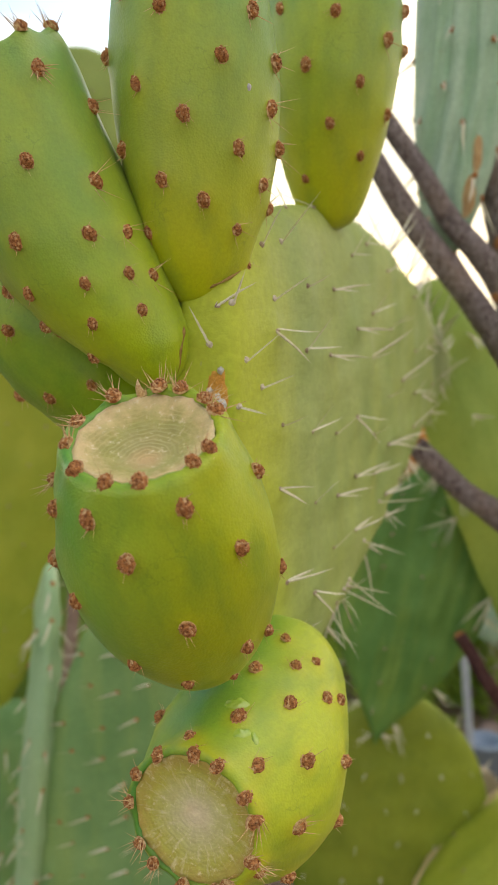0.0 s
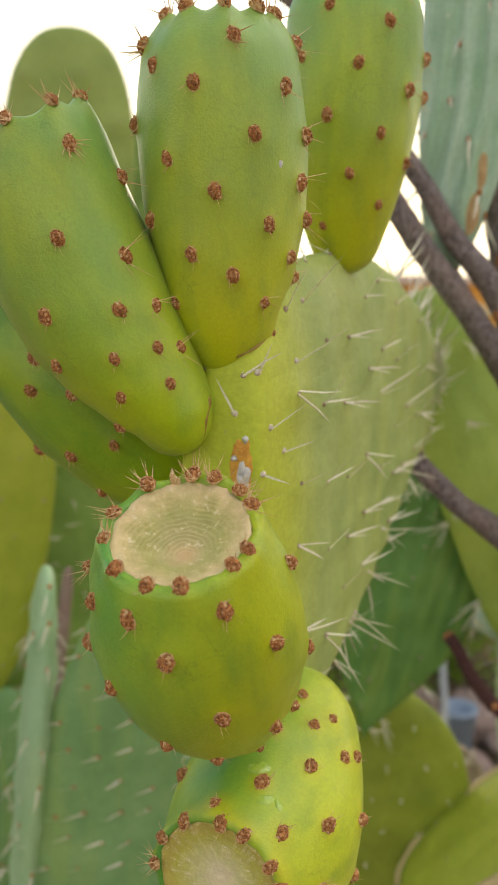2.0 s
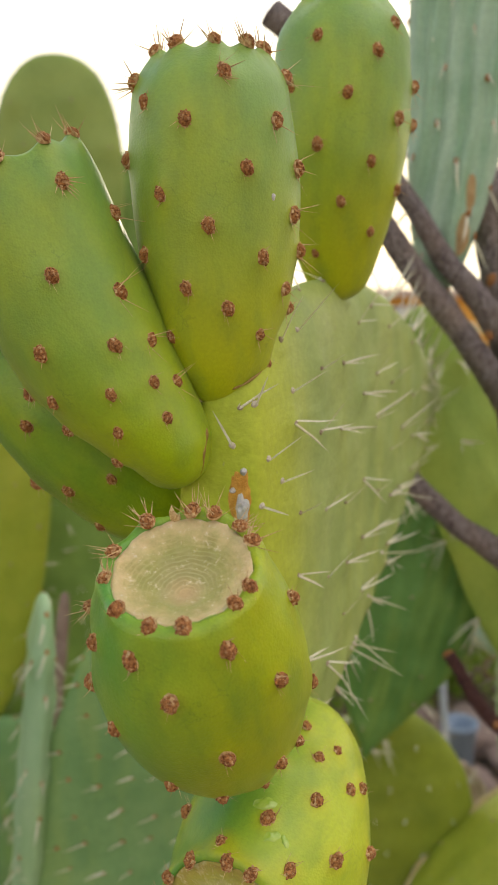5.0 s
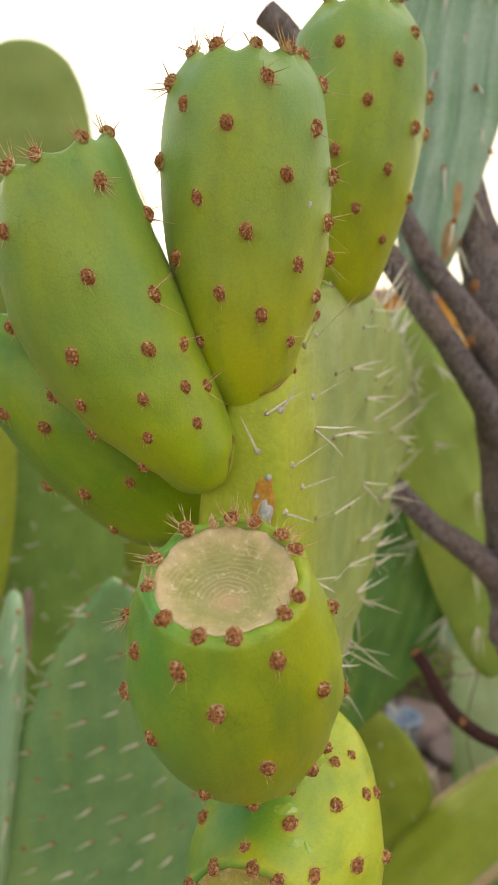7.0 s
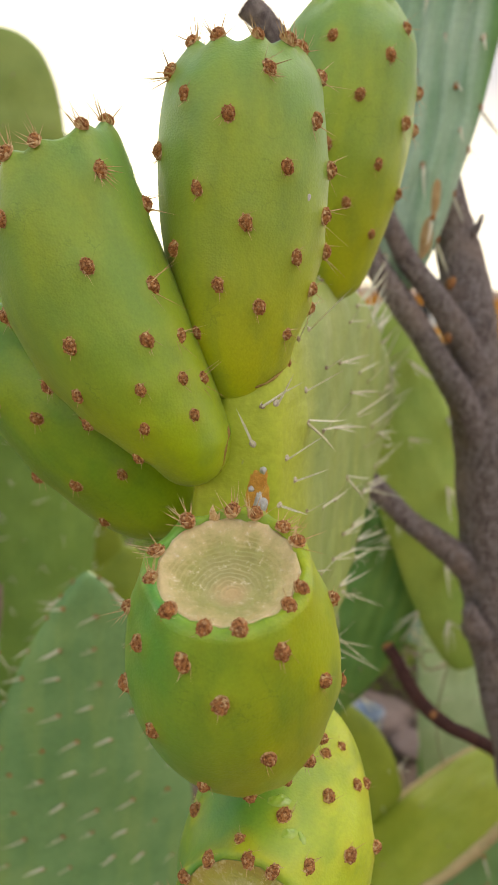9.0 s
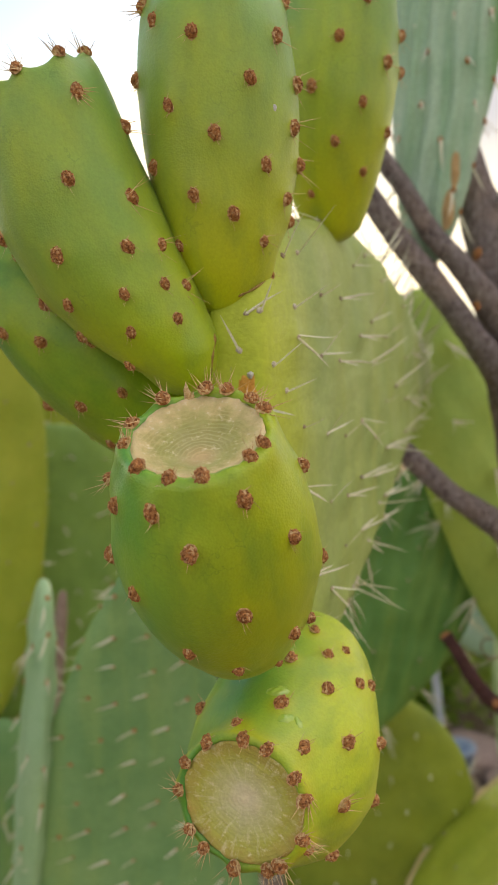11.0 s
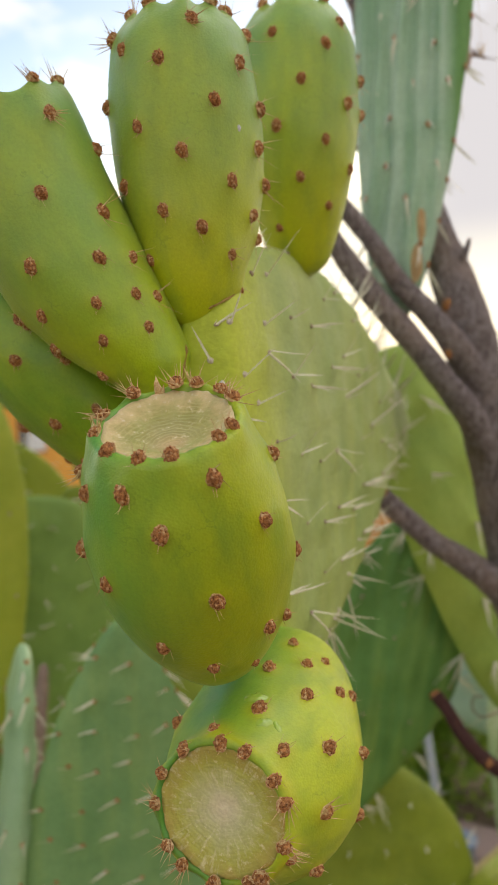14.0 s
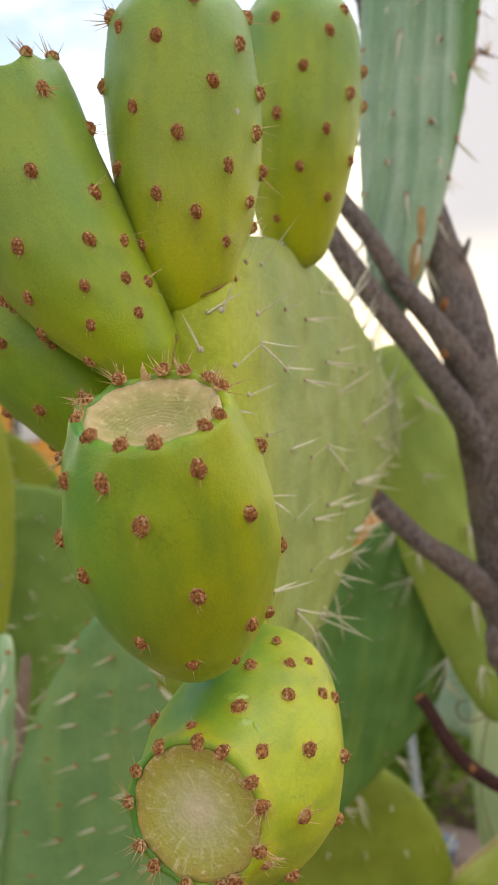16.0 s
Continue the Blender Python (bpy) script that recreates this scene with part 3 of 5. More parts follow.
    # scar disc
    if scar:
        bm = bmesh.new()
        rings = []
        n = 22
        for i in range(n, 0, -1):
            q = i / n
            ring = []
            for k in range(sides):
                phi = k * math.tau / sides
                w = 1 + 0.05 * noise.noise(Vector((math.cos(phi) * 3.2, math.sin(phi) * 3.2, seed + 3))) + 0.025 * noise.noise(Vector((math.cos(phi) * 11, math.sin(phi) * 11, seed)))
                r = rim_r * 1.015 * q * w
                z = 0.0013 - cup * (1 - q**2.2) + 0.00007 * math.sin(q * 40 + 6 * w) + 0.0008 * max(0.0, q - 0.75) * 4 * noise.noise(Vector((math.cos(phi) * 9, math.sin(phi) * 9, seed))) + 0.0003 * noise.noise(Vector((r * math.cos(phi) * 260, r * math.sin(phi) * 260, 5 + seed)))
                if i == n:
                    z -= 0.0012
                ring.append(bm.verts.new((r * math.cos(phi), r * math.sin(phi), z)))
            rings.append(ring)
        mid = bm.verts.new((0, 0, 0.0016 - cup))
        for lo, hi in zip(rings, rings[1:]):
            for k in range(sides):
                j = (k + 1) % sides
                bm.faces.new([lo[k], lo[j], hi[j], hi[k]])
        for k in range(sides):
            bm.faces.new([rings[-1][k], rings[-1][(k + 1) % sides], mid])
        disc = mesh_object("flower_scar", bm, scar_mat or SCAR, thing, "dry tan ringed flower scar")
        disc.location = top_axis
    # areoles, on the seen side as they stand and evenly on the far side
    spots = list(bumps)
    if back:
        for i in range(26):
            z = f.bottom + (f.top - f.bottom) * (0.2 + 0.78 * ((i * 0.618) % 1))
            a = -math.pi * (0.08 + 0.84 * ((i * 0.382 + 0.13) % 1))
            far = all(((((a - b + math.pi) % math.tau - math.pi) * f.r(z)) ** 2 + (z - y) ** 2) > 0.011**2 for y, b in spots)
            if far and abs(f.d.y) < 0.8:
                spots.append((z, a))
    for z, a in spots:
        crowned = z > f.top - (0.0008 if scar else 0.0045)
        if crowned and scar:
            behind = max(0.0, -math.sin(a))
            out = scar + 0.0012 - 0.0006 * behind
            p = top_axis + Vector((out * math.cos(a), out * math.sin(a), 0.0012 + 0.0014 * behind))
            n = Vector((math.cos(a) * (0.75 - 0.4 * behind), math.sin(a) * (0.75 - 0.4 * behind) + 0.35 * behind, 0.75 + 0.3 * behind))
        elif crowned:
            p = f.at(f.top - 0.0005, a)
            p = p + (f.axis_at(f.top) - p) * 0.08 + Vector((0, 0, 0.0018))
            n = Vector((math.cos(a) * 0.6, math.sin(a) * 0.6, 0.8))
        else:
            n = f.normal(z, a)
            p = f.at(z, a) + n * 0.0005
        side_hair = not scar and a > 2.2 and not crowned
        ob = new("areole", rng.choice(TUFTS_SIDE if side_hair else TUFTS_LONG if (crowned or z > f.top - 0.012) and not (scar and 0.3 < a < 2.8) else TUFTS))
        ob.parent = thing
        roll = Matrix.Rotation(rng.uniform(-0.4, 0.4) + (math.pi if crowned else 0), 3, "Z")
        hint = (math.cos(a), math.sin(a), 0.3) if crowned and scar and math.sin(a) < -0.2 else (0.02, 0, 1)
        place(ob, frame_of(n, hint) @ roll, p, rng.uniform(1.12, 1.34) * 1.08 * min(1.0, 0.74 + 0.5 * (z - f.bottom) / (f.top - f.bottom)))
    return thing


# ---- pads ----
def spine_mesh(seed, count, length, down=0.3, spread=0.8, cushion=0.0011, wild=1.1, wool=None, low=0.2):
    rng = random.Random(seed)
    bm = bmesh.new()
    faces = dome(bm, cushion, cushion * 1.3, cushion * 0.9, 0, 3, 8, 0.12, rng)
    rng.shuffle(faces)
    for _ in range(count):
        a = rng.gauss(-math.pi / 2, wild)
        s = length * rng.uniform(0.5, 1.15)
        t = rng.uniform(low, spread)
        b = Vector((math.cos(a) * math.sin(t), math.sin(a) * math.sin(t) - down * 0.3, math.cos(t))).normalized() * s
        spike(bm, faces.pop(), b, 1, 0.95 + s * 22, 0.8 + s * 18, (rng.uniform(-0.03, 0.03) * s, rng.uniform(-0.03, 0.03) * s, 0))
    me = bpy.data.meshes.new("areole")
    bm.to_mesh(me)
    bm.free()
    me.materials.append(wool or CUSHION)
    me.materials.append(THORN)
    return me


SPINES = {
    "long": [spine_mesh(s, 1 + (s % 4) // 2, 0.019, spread=0.9, wild=2.6) for s in range(9)],
    "burst": [spine_mesh(30 + s, 4 + s % 3, 0.031, spread=1.2) for s in range(5)],
    "short": [spine_mesh(60 + s, 1 + s % 2, 0.023, down=0.6, spread=1.2, cushion=0.0017, wild=0.35, wool=TUFT, low=0.7) for s in range(5)],
    "needle": [spine_mesh(120 + s, 2 - (s % 3 == 0), 0.021, down=1.0, spread=1.1, cushion=0.001, wild=0.85, low=0.5) for s in range(9)],
    "bare": [spine_mesh(90 + s, 0, 0.006, cushion=0.0013) for s in range(4)],
    "low": [spine_mesh(160 + s, 1 + (s % 4 == 1), 0.0145, down=0.6, spread=1.25, cushion=0.0015, wild=0.3, wool=TUFT, low=0.95) for s in range(6)],
    "tiny": [spine_mesh(140 + s, 2, 0.0065, spread=1.1, cushion=0.0011, wild=0.9, low=0.6) for s in range(5)],
}


class Pad:
    """A lens-shaped pad: z from base to tip, x across, y through its thickness."""

    def __init__(self, base, up, face, length, width, thick, egg=0.25, blunt=0.8, tip_blunt=None, square=(2.4, 0.55, 0.55)):
        self.base = Vector(base)
        z = Vector(up).normalized()
        y = Vector(face)
        y = (y - z * y.dot(z)).normalized()
        self.turn = Matrix((y.cross(z), y, z)).transposed()
        self.square = square
        self.L, self.W, self.th, self.egg, self.blunt = length, width, thick, egg, (blunt, tip_blunt or blunt)
        self.swell, self.cut = None, None

    def half(self, a):
        e = self.blunt[0] + (self.blunt[1] - self.blunt[0]) * (0.5 - 0.5 * math.cos(a))
        return self.W / 2 * max(math.sin(a), 0) ** e * (1 - self.egg * math.cos(a)) / (1 + 0.3 * self.egg)

    def at(self, a, q, side):
        x = self.half(a) * q
        qe, ue, ae = self.square
        y = self.th * max(math.sin(a), 0) ** ae * max(1 - abs(q) ** qe, 0) ** ue
        z = self.L * (0.5 - 0.5 * math.cos(a))
        if self.cut and q > 0:
            x *= 1 - self.cut[0] * max(0.0, min(1.0, (self.cut[1] - z) / self.cut[2]))
        if self.swell and side < 0:
            x0, z0, high, sx, sz = self.swell
            y += high * math.exp(-(((x - x0) / sx) ** 2) - ((z - z0) / sz) ** 2) * min(1.0, y / 0.004)
        return Vector((x, side * y, z))

    def normal(self, a, q, side):
        e = 0.01
        q = max(-0.97, min(0.97, q))
        a = max(0.08, min(math.pi - 0.08, a))
        n = (self.at(a, q + e, side) - self.at(a, q - e, side)).cross(self.at(a + e, q, side) - self.at(a - e, q, side))
        n.normalize()
        return n if n.y * side > 0 else -n


def build_pad(plant, pad, skin, spines, rim, gap=0.03, lump=0.0015, ribs=0.0, seed=0, label="", way=None, full=False):
    rng = random.Random(seed)
    part = new("pad")
    part.parent = plant
    place(part, pad.turn, pad.base)
    if label:
        part["label"] = label
    n_rows = max(3, round(pad.L / gap))
    spots = {1: [], -1: []}
    for side in (1, -1):
        for i in range(1, n_rows):
            a = math.acos(1 - 2 * i / n_rows)
            cols_here = max(1, round(2 * pad.half(a) / gap))
            for j in range(cols_here):
                q = ((j + 0.5 + (0.25 if i % 2 else -0.25)) / cols_here) * 2 - 1 + rng.uniform(-0.06, 0.06)
                if abs(q) <= 0.93:
                    spots[side].append((a + rng.uniform(-0.03, 0.03), q))
    heads = {side: [pad.at(a, q, side) for a, q in spots[side]] for side in (1, -1)}
    bm = bmesh.new()
    rows, cols = (90, 64) if pad.L * pad.W > 0.03 and seed < 20 else (60, 44)
    layers = {}
    for side in (1, -1):
        for i in range(1, rows):
            a = math.pi * i / rows
            for j in range(cols + 1):
                q = math.sin((j / cols - 0.5) * math.pi)
                if side < 0 and j in (0, cols):
                    layers[side, i, j] = layers[1, i, j]
                    continue
                p = pad.at(a, q, side)
                w = (1 - abs(q) ** 4) * math.sin(a)
                for t in heads[side]:
                    near = ((p.x - t.x) ** 2 + (p.z - t.z) ** 2) / (0.24 * gap) ** 2
                    if near < 5:
                        p.y += side * 0.055 * gap * math.exp(-near)
                p.y += side * w * lump * (noise.noise(Vector((p.x * 26, seed * 3.1 + side, p.z * 17))) + 0.5 * noise.noise(Vector((p.x * 70, seed, p.z * 45))))
                if ribs:
                    p.y += side * w * ribs * math.sin(p.x * math.tau / 0.0135 + 2.4 * noise.noise(Vector((p.x * 20, p.z * 14, seed))))
                e = 0.6 * lump * noise.noise(Vector((p.x * 30, 4.0 + seed, p.z * 30)))
                p.x += e * (1 if q > 0 else -1) * abs(q) ** 3
                layers[side, i, j] = bm.verts.new(p)
    ends = [bm.verts.new((0, 0, 0)), bm.verts.new((0, 0, pad.L))]
    for side in (1, -1):
        for i in range(1, rows - 1):
            for j in range(cols):
                f = [layers[side, i, j], layers[side, i, j + 1], layers[side, i + 1, j + 1], layers[side, i + 1, j]]
                bm.faces.new(f if side < 0 else f[::-1])
        for j in range(cols):
            f = [ends[0], layers[side, 1, j + 1], layers[side, 1, j]]
            bm.faces.new(f if side < 0 else f[::-1])
            f = [ends[1], layers[side, rows - 1, j], layers[side, rows - 1, j + 1]]
            bm.faces.new(f if side < 0 else f[::-1])
    bmesh.ops.recalc_face_normals(bm, faces=bm.faces)
    mesh_object("pad_flesh", bm, skin, part)
    for side in (1, -1):
        for a, q in spots[side]:
            n = pad.normal(a, q, side)
            ob = new("areole", rng.choice(SPINES[spines]))
            ob.parent = part
            lift = (pad.half(a) > 0) * 0.05 * gap
            place(ob, frame_of(n, (rng.uniform(-0.25, 0.25) + (way or (0, 1))[0], 0, (way or (0, 1))[1])), pad.at(a, q, side) + Vector((0, side * lift, 0)), rng.uniform(0.75, 1.15))
    n_rim = max(4, round(pad.L / gap * 1.1))
    for edge in (1, -1):
        for i in range(1, n_rim):
            a = math.pi * (i + rng.uniform(-0.25, 0.25)) / n_rim
            n = Vector((edge, rng.uniform(-0.3, 0.3), 0.25 if a > 1.2 else 0))
            ob = new("areole", rng.choice(SPINES[spines if rim == "burst" and not full and (a > 2.2 or edge < 0 and a > 1.5) else rim]))
            ob.parent = part
            place(ob, frame_of(n, (0, 0.2, 1)), pad.at(a, edge * 0.992, 1), rng.uniform(0.8, 1.2))
    return part


def plant(label, at):
    ob = new("prickly_pear_cactus")
    tagged(ob, label, "cactus", "cactus plants")
    return ob


# ---- fruits ----
FRUIT_A = Fruit((-0.0212, 0.2222, 1.2468), (-0.1334, -0.5027, 0.8541), 0.0379, 0.0283, 0.0822, 0.4598, 0.0323, (0.0005, 0.001, 0.0007))
FRUIT_B = Fruit((-0.009, 0.2392, 1.1695), (-0.4446, -0.8956, -0.017), 0.0495, 0.0288, 0.4291, 0.6267, 0.0168, (-0.0054, 0.0024, 0.0135), (0.0205, 0.03))
FRUIT_C = Fruit((-0.0157, 0.2743, 1.3562), (-0.0238, -0.0297, 0.9993), 0.0368, 0.0243, -0.245, 0.265, 0.0535, (-0.0007, -0.0026, -0.0001))
FRUIT_L = Fruit((-0.0582, 0.268, 1.3415), (-0.3904, -0.0569, 0.9189), 0.0538, 0.0247, 0.0, 0.5, 0.0398, (0.0095, -0.0058, 0.0037))
FRUIT_R = Fruit((0.0321, 0.3514, 1.3918), (-0.0014, -0.1072, 0.9942), 0.038, 0.0246, -0.25, 0.2, 0.0595, (0, 0.0002, 0))
FRUIT_E = Fruit((-0.0656, 0.303, 1.2983), (-0.7017, -0.0077, 0.7124), 0.0338, 0.0238, 0.0664, 0.2939, 0.0442, (-0.0009, 0.0009, -0.0009))
AREOLES_A = [(32,-65),(32,-103),(32,-122),(32,-148),(32,-166),(32,-27),(32,-1),(22,-7),(32,33),(32,64),(32,89),(32,130),(32,148),(19,175),(22,20),(26,54),(4,12),(27,112),(11,135),(17,76),(-4,98),(0,38),(-19,63),(-30,88),(-37,118),(-23,127),(-27,148),(-10,166)]
AREOLES_B = [(17,121),(17,86),(17,65),(17,34),(17,15),(17,-19),(17,-53),(17,-65),(17,-97),(17,-128),(17,-147),(17,178),(17,151),(-3,142),(13,98),(2,77),(10,47),(-3,31),(-11,58),(5,-1),(15,-30),(0,-44),(-18,-23),(-20,10),(-25,41),(-32,30),(-26,65),(-34,54),(-17,85),(-36,77)]
AREOLES_C = [(39,41),(33,73),(45,99),(33,134),(20,109),(14,53),(5,84),(-2,30),(-12,65),(-4,120),(8,148),(-18,96),(-26,40),(-26,128),(-13,148),(25,14),(46,16),(47,169),(21,155),(-2,166),(-19,175),(-36,176),(55,16),(55,55),(55,95),(55,130),(54,163)]
AREOLES_L = [(29,124),(26,46),(7,96),(17,162),(-4,133),(-11,66),(-17,112),(2,13),(-21,11),(-25,47),(-29,91),(-31,124),(-20,139),(-34,144),(-42,117),(-40,74),(-35,23),(-49,35),(38,50),(38,80),(38,125),(37,165)]
AREOLES_R = [(43, 63), (38, 110), (24, 87), (16, 133), (7, 64), (1, 108), (-13, 84), (-9, 145), (-24, 119), (-32, 54), (27, 40), (48, 131), (28, 163), (15, 171), (58, 16), (58, 62), (58, 86), (58, 110), (58, 145)]
AREOLES_E = [(10,72),(-2,101),(-14,54),(-21,89),(-5,13),(22,47),(36,122),(15,102),(-30,38)]
build_fruit(FRUIT_A, SKIN_A, AREOLES_A, "plump olive-green prickly pear fruit with a round tan flower scar", 0.0174, 0.0052, 1)
build_fruit(FRUIT_B, SKIN_B, AREOLES_B, "yellow-green ripening prickly pear fruit with a pale flower scar", 0.0188, 0.0026, 2, scar_mat=SCAR_PALE)
build_fruit(FRUIT_C, SKIN_C, AREOLES_C, "tall upright green prickly pear fruit with a hollow crown", 0, 0.008, 3)
build_fruit(FRUIT_L, SKIN_L, AREOLES_L, "leaning green prickly pear fruit wedged against an upright one", 0, 0.007, 4)
build_fruit(FRUIT_R, SKIN_C, AREOLES_R, "green prickly pear fruit standing on the pad's upper edge", 0, 0.008, 5)
build_fruit(FRUIT_E, SKIN_E, AREOLES_E, "dark green prickly pear fruit tucked under a leaning one", 0, 0.006, 6)

# ---- cactus plants ----
main = plant("spiny green prickly pear cactus bearing a cluster of fruits", (0.3, 0.7, 0))
U = Vector((0.387, 0.917, 0.09)).normalized()
MID = Vector((0.0439, 0.3942, 1.2615))
PAD_FRONT = Pad(MID + U * 0.233, -U, (0.921, -0.389, 0.0), 0.373, 0.188, 0.011, 0.55, 2.0, 0.42, (6.0, 0.5, 0.16))
PAD_FRONT.cut = (0.27, 0.31, 0.15)
PAD_FRONT.swell = (-0.015, 0.363, 0.0135, 0.05, 0.026)
build_pad(main, PAD_FRONT, PAD_P, "needle", "burst", 0.028, 0.0012, 0, 11, "pale green pad with long white spines")
build_pad(main, Pad((0.238, 0.65, 1.046), (-0.33, 0.0, 0.94), (0.25, -0.97, 0), 0.31, 0.085, 0.014, 0.1, 0.6), PAD_MEADOW, "burst", "burst", 0.048, 0.002, 0, 12, "yellow-green pad behind the bare branch")
build_pad(main, Pad((0.103, 0.675, 0.962), (0.0495, -0.008, 0.247), (-0.15, -1, 0.1), 0.27, 0.125, 0.012, 0.0, 2.7, 3.9), PAD_DEEP, "bare", "burst", 0.03, 0.003, 0.0006, 13, "deep green pad with ridged skin", full=True)
build_pad(main, Pad((0.118, 0.725, 0.72), (0.03, -0.05, 1.0), (0, -1, 0.15), 0.275, 0.182, 0.016, 0.05, 0.8, 1.25), PAD_OLIVE, "tiny", "long", 0.034, 0.002, 0, 14, "olive green pad")
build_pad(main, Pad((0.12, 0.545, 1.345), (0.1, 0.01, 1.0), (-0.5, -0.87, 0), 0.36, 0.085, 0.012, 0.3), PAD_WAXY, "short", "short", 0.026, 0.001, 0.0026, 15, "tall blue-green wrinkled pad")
build_pad(main, Pad((0.5, 0.92, 0.72), (-0.29, -0.29, 0.34), (0.6, -1, 0), 0.35, 0.11, 0.016, 0.1), PAD_OLIVE, "short", "long", 0.05, 0.003, 0, 16)
build_pad(main, Pad((0.22, 0.8, 0.35), (0.0, -0.05, 1.0), (0, -1, 0), 0.44, 0.26, 0.03, 0.1), PAD_OLIVE, "short", "long", 0.06, 0.003, 0, 17)
build_pad(main, Pad((0.22, 0.8, -0.03), (0.0, 0.0, 1.0), (0.3, -1, 0), 0.42, 0.24, 0.04, -0.1), PAD_OLIVE, "short", "long", 0.07, 0.003, 0, 18)

left = plant("dense blue-green prickly pear cactus with short spines", (-0.15, 0.75, 0))
build_pad(left, Pad((-0.078, 0.62, 0.8), (0.012, -0.1, 1.0), (0.1, -1, 0.1), 0.352, 0.138, 0.014, -0.45, 0.7, 1.15), PAD_BLUE, "low", "short", 0.025, 0.002, 0.0005, 21, "blue-green pad with short spines", (-1.0, -0.1))
build_pad(left, Pad((-0.305, 0.78, 0.9), (0.05, 0, 1.0), (0.2, -1, 0), 0.485, 0.245, 0.016, 0.1), PAD_YELLOW, "bare", "long", 0.04, 0.003, 0, 22, "yellow-green pad")
build_pad(left, Pad((-0.188, 0.65, 0.75), (0.115, -0.1, 1.0), (0.965, 0.26, 0), 0.385, 0.1, 0.0115, 0.15), PAD_GREY, "short", "short", 0.04, 0.002, 0, 23, "grey-green pad seen along its edge")
build_pad(left, Pad((-0.19, 0.98, 1.315), (0.03, -0.08, 1.0), (0, -1, 0), 0.285, 0.142, 0.014, 0.05, 0.4, 0.8), PAD_HAZE, "bare", "bare", 0.05, 0.002, 0, 24, "round-tipped olive pad against the sky")
build_pad(left, Pad((-0.085, 1.02, 1.15), (-0.17, -0.02, 1.0), (0.1, -1, 0), 0.363, 0.155, 0.012, 0.4, 0.8, 0.7), PAD_SHADE, "bare", "bare", 0.05, 0.002, 0, 38)
build_pad(left, Pad((-0.252, 1.04, 0.88), (0.0, 0, 1.0), (0.1, -1, 0), 0.408, 0.24, 0.018, 0.05, 0.8, 1.15), PAD_YELLOW, "long", "burst", 0.04, 0.003, 0, 25)
build_pad(left, Pad((-0.12, 0.72, 0.45), (0.05, -0.25, 1.0), (0, -1, 0), 0.46, 0.25, 0.022, 0.1), PAD_BLUE, "short", "short", 0.04, 0.003, 0, 26)
build_pad(left, Pad((-0.2, 0.9, 0.4), (-0.1, -0.2, 1.0), (0.2, -1, 0), 0.56, 0.24, 0.02, 0.1), PAD_BLUE, "short", "short", 0.05, 0.003, 0, 27)
build_pad(left, Pad((-0.2, 1.0, 0.42), (0.08, 0.1, 1.0), (0, -1, 0), 0.5, 0.24, 0.025, 0.1), PAD_DEEP, "short", "short", 0.06, 0.003, 0, 28)
build_pad(left, Pad((-0.16, 0.9, -0.03), (0.0, 0.0, 1.0), (0.1, -1, 0), 0.5, 0.3, 0.05, -0.1), PAD_OLIVE, "bare", "short", 0.08, 0.003, 0, 29)

right = plant("tall prickly pear cactus with a pale-rimmed lower pad", (0.45, 1.0, 0))
build_pad(right, Pad((0.392, 0.87, 1.28), (-0.085, 0, 1.0), (0.75, -0.66, 0), 0.58, 0.15, 0.013, 0.1), PAD_DEEP, "long", "long", 0.04, 0.002, 0, 32, "tall dark green pad")
build_pad(right, Pad((0.43, 1.1, 0.95), (-0.02, 0, 1.0), (0.1, -1, 0), 0.29, 0.24, 0.018, 0.1), PAD_DEEP, "long", "burst", 0.04, 0.003, 0, 33)
build_pad(right, Pad((0.402, 1.0, 0.69), (-0.01, 0, 1.0), (0.2, -1, 0), 0.36, 0.17, 0.014, 0.1, 0.5), PAD_MIST, "long", "long", 0.04, 0.002, 0, 34, "pale green pad with long spines")
build_pad(right, Pad((0.42, 1.0, -0.03), (0.0, 0.0, 1.0), (-0.1, -1, 0), 0.55, 0.3, 0.05, -0.1), PAD_OLIVE, "bare", "short", 0.08, 0.003, 0, 35)
build_pad(right, Pad((0.49, 1.05, 0.48), (-0.02, 0.05, 1.0), (0, -1, 0), 0.42, 0.26, 0.03, 0.1), PAD_DEEP, "short", "short", 0.07, 0.003, 0, 36)
build_pad(right, Pad((0.43, 1.0, 0.93), (-0.06, -0.2, 0.6), (0.3, -1, 0), 0.42, 0.16, 0.02, 0.1), PAD_DEEP, "short", "short", 0.06, 0.003, 0, 37)


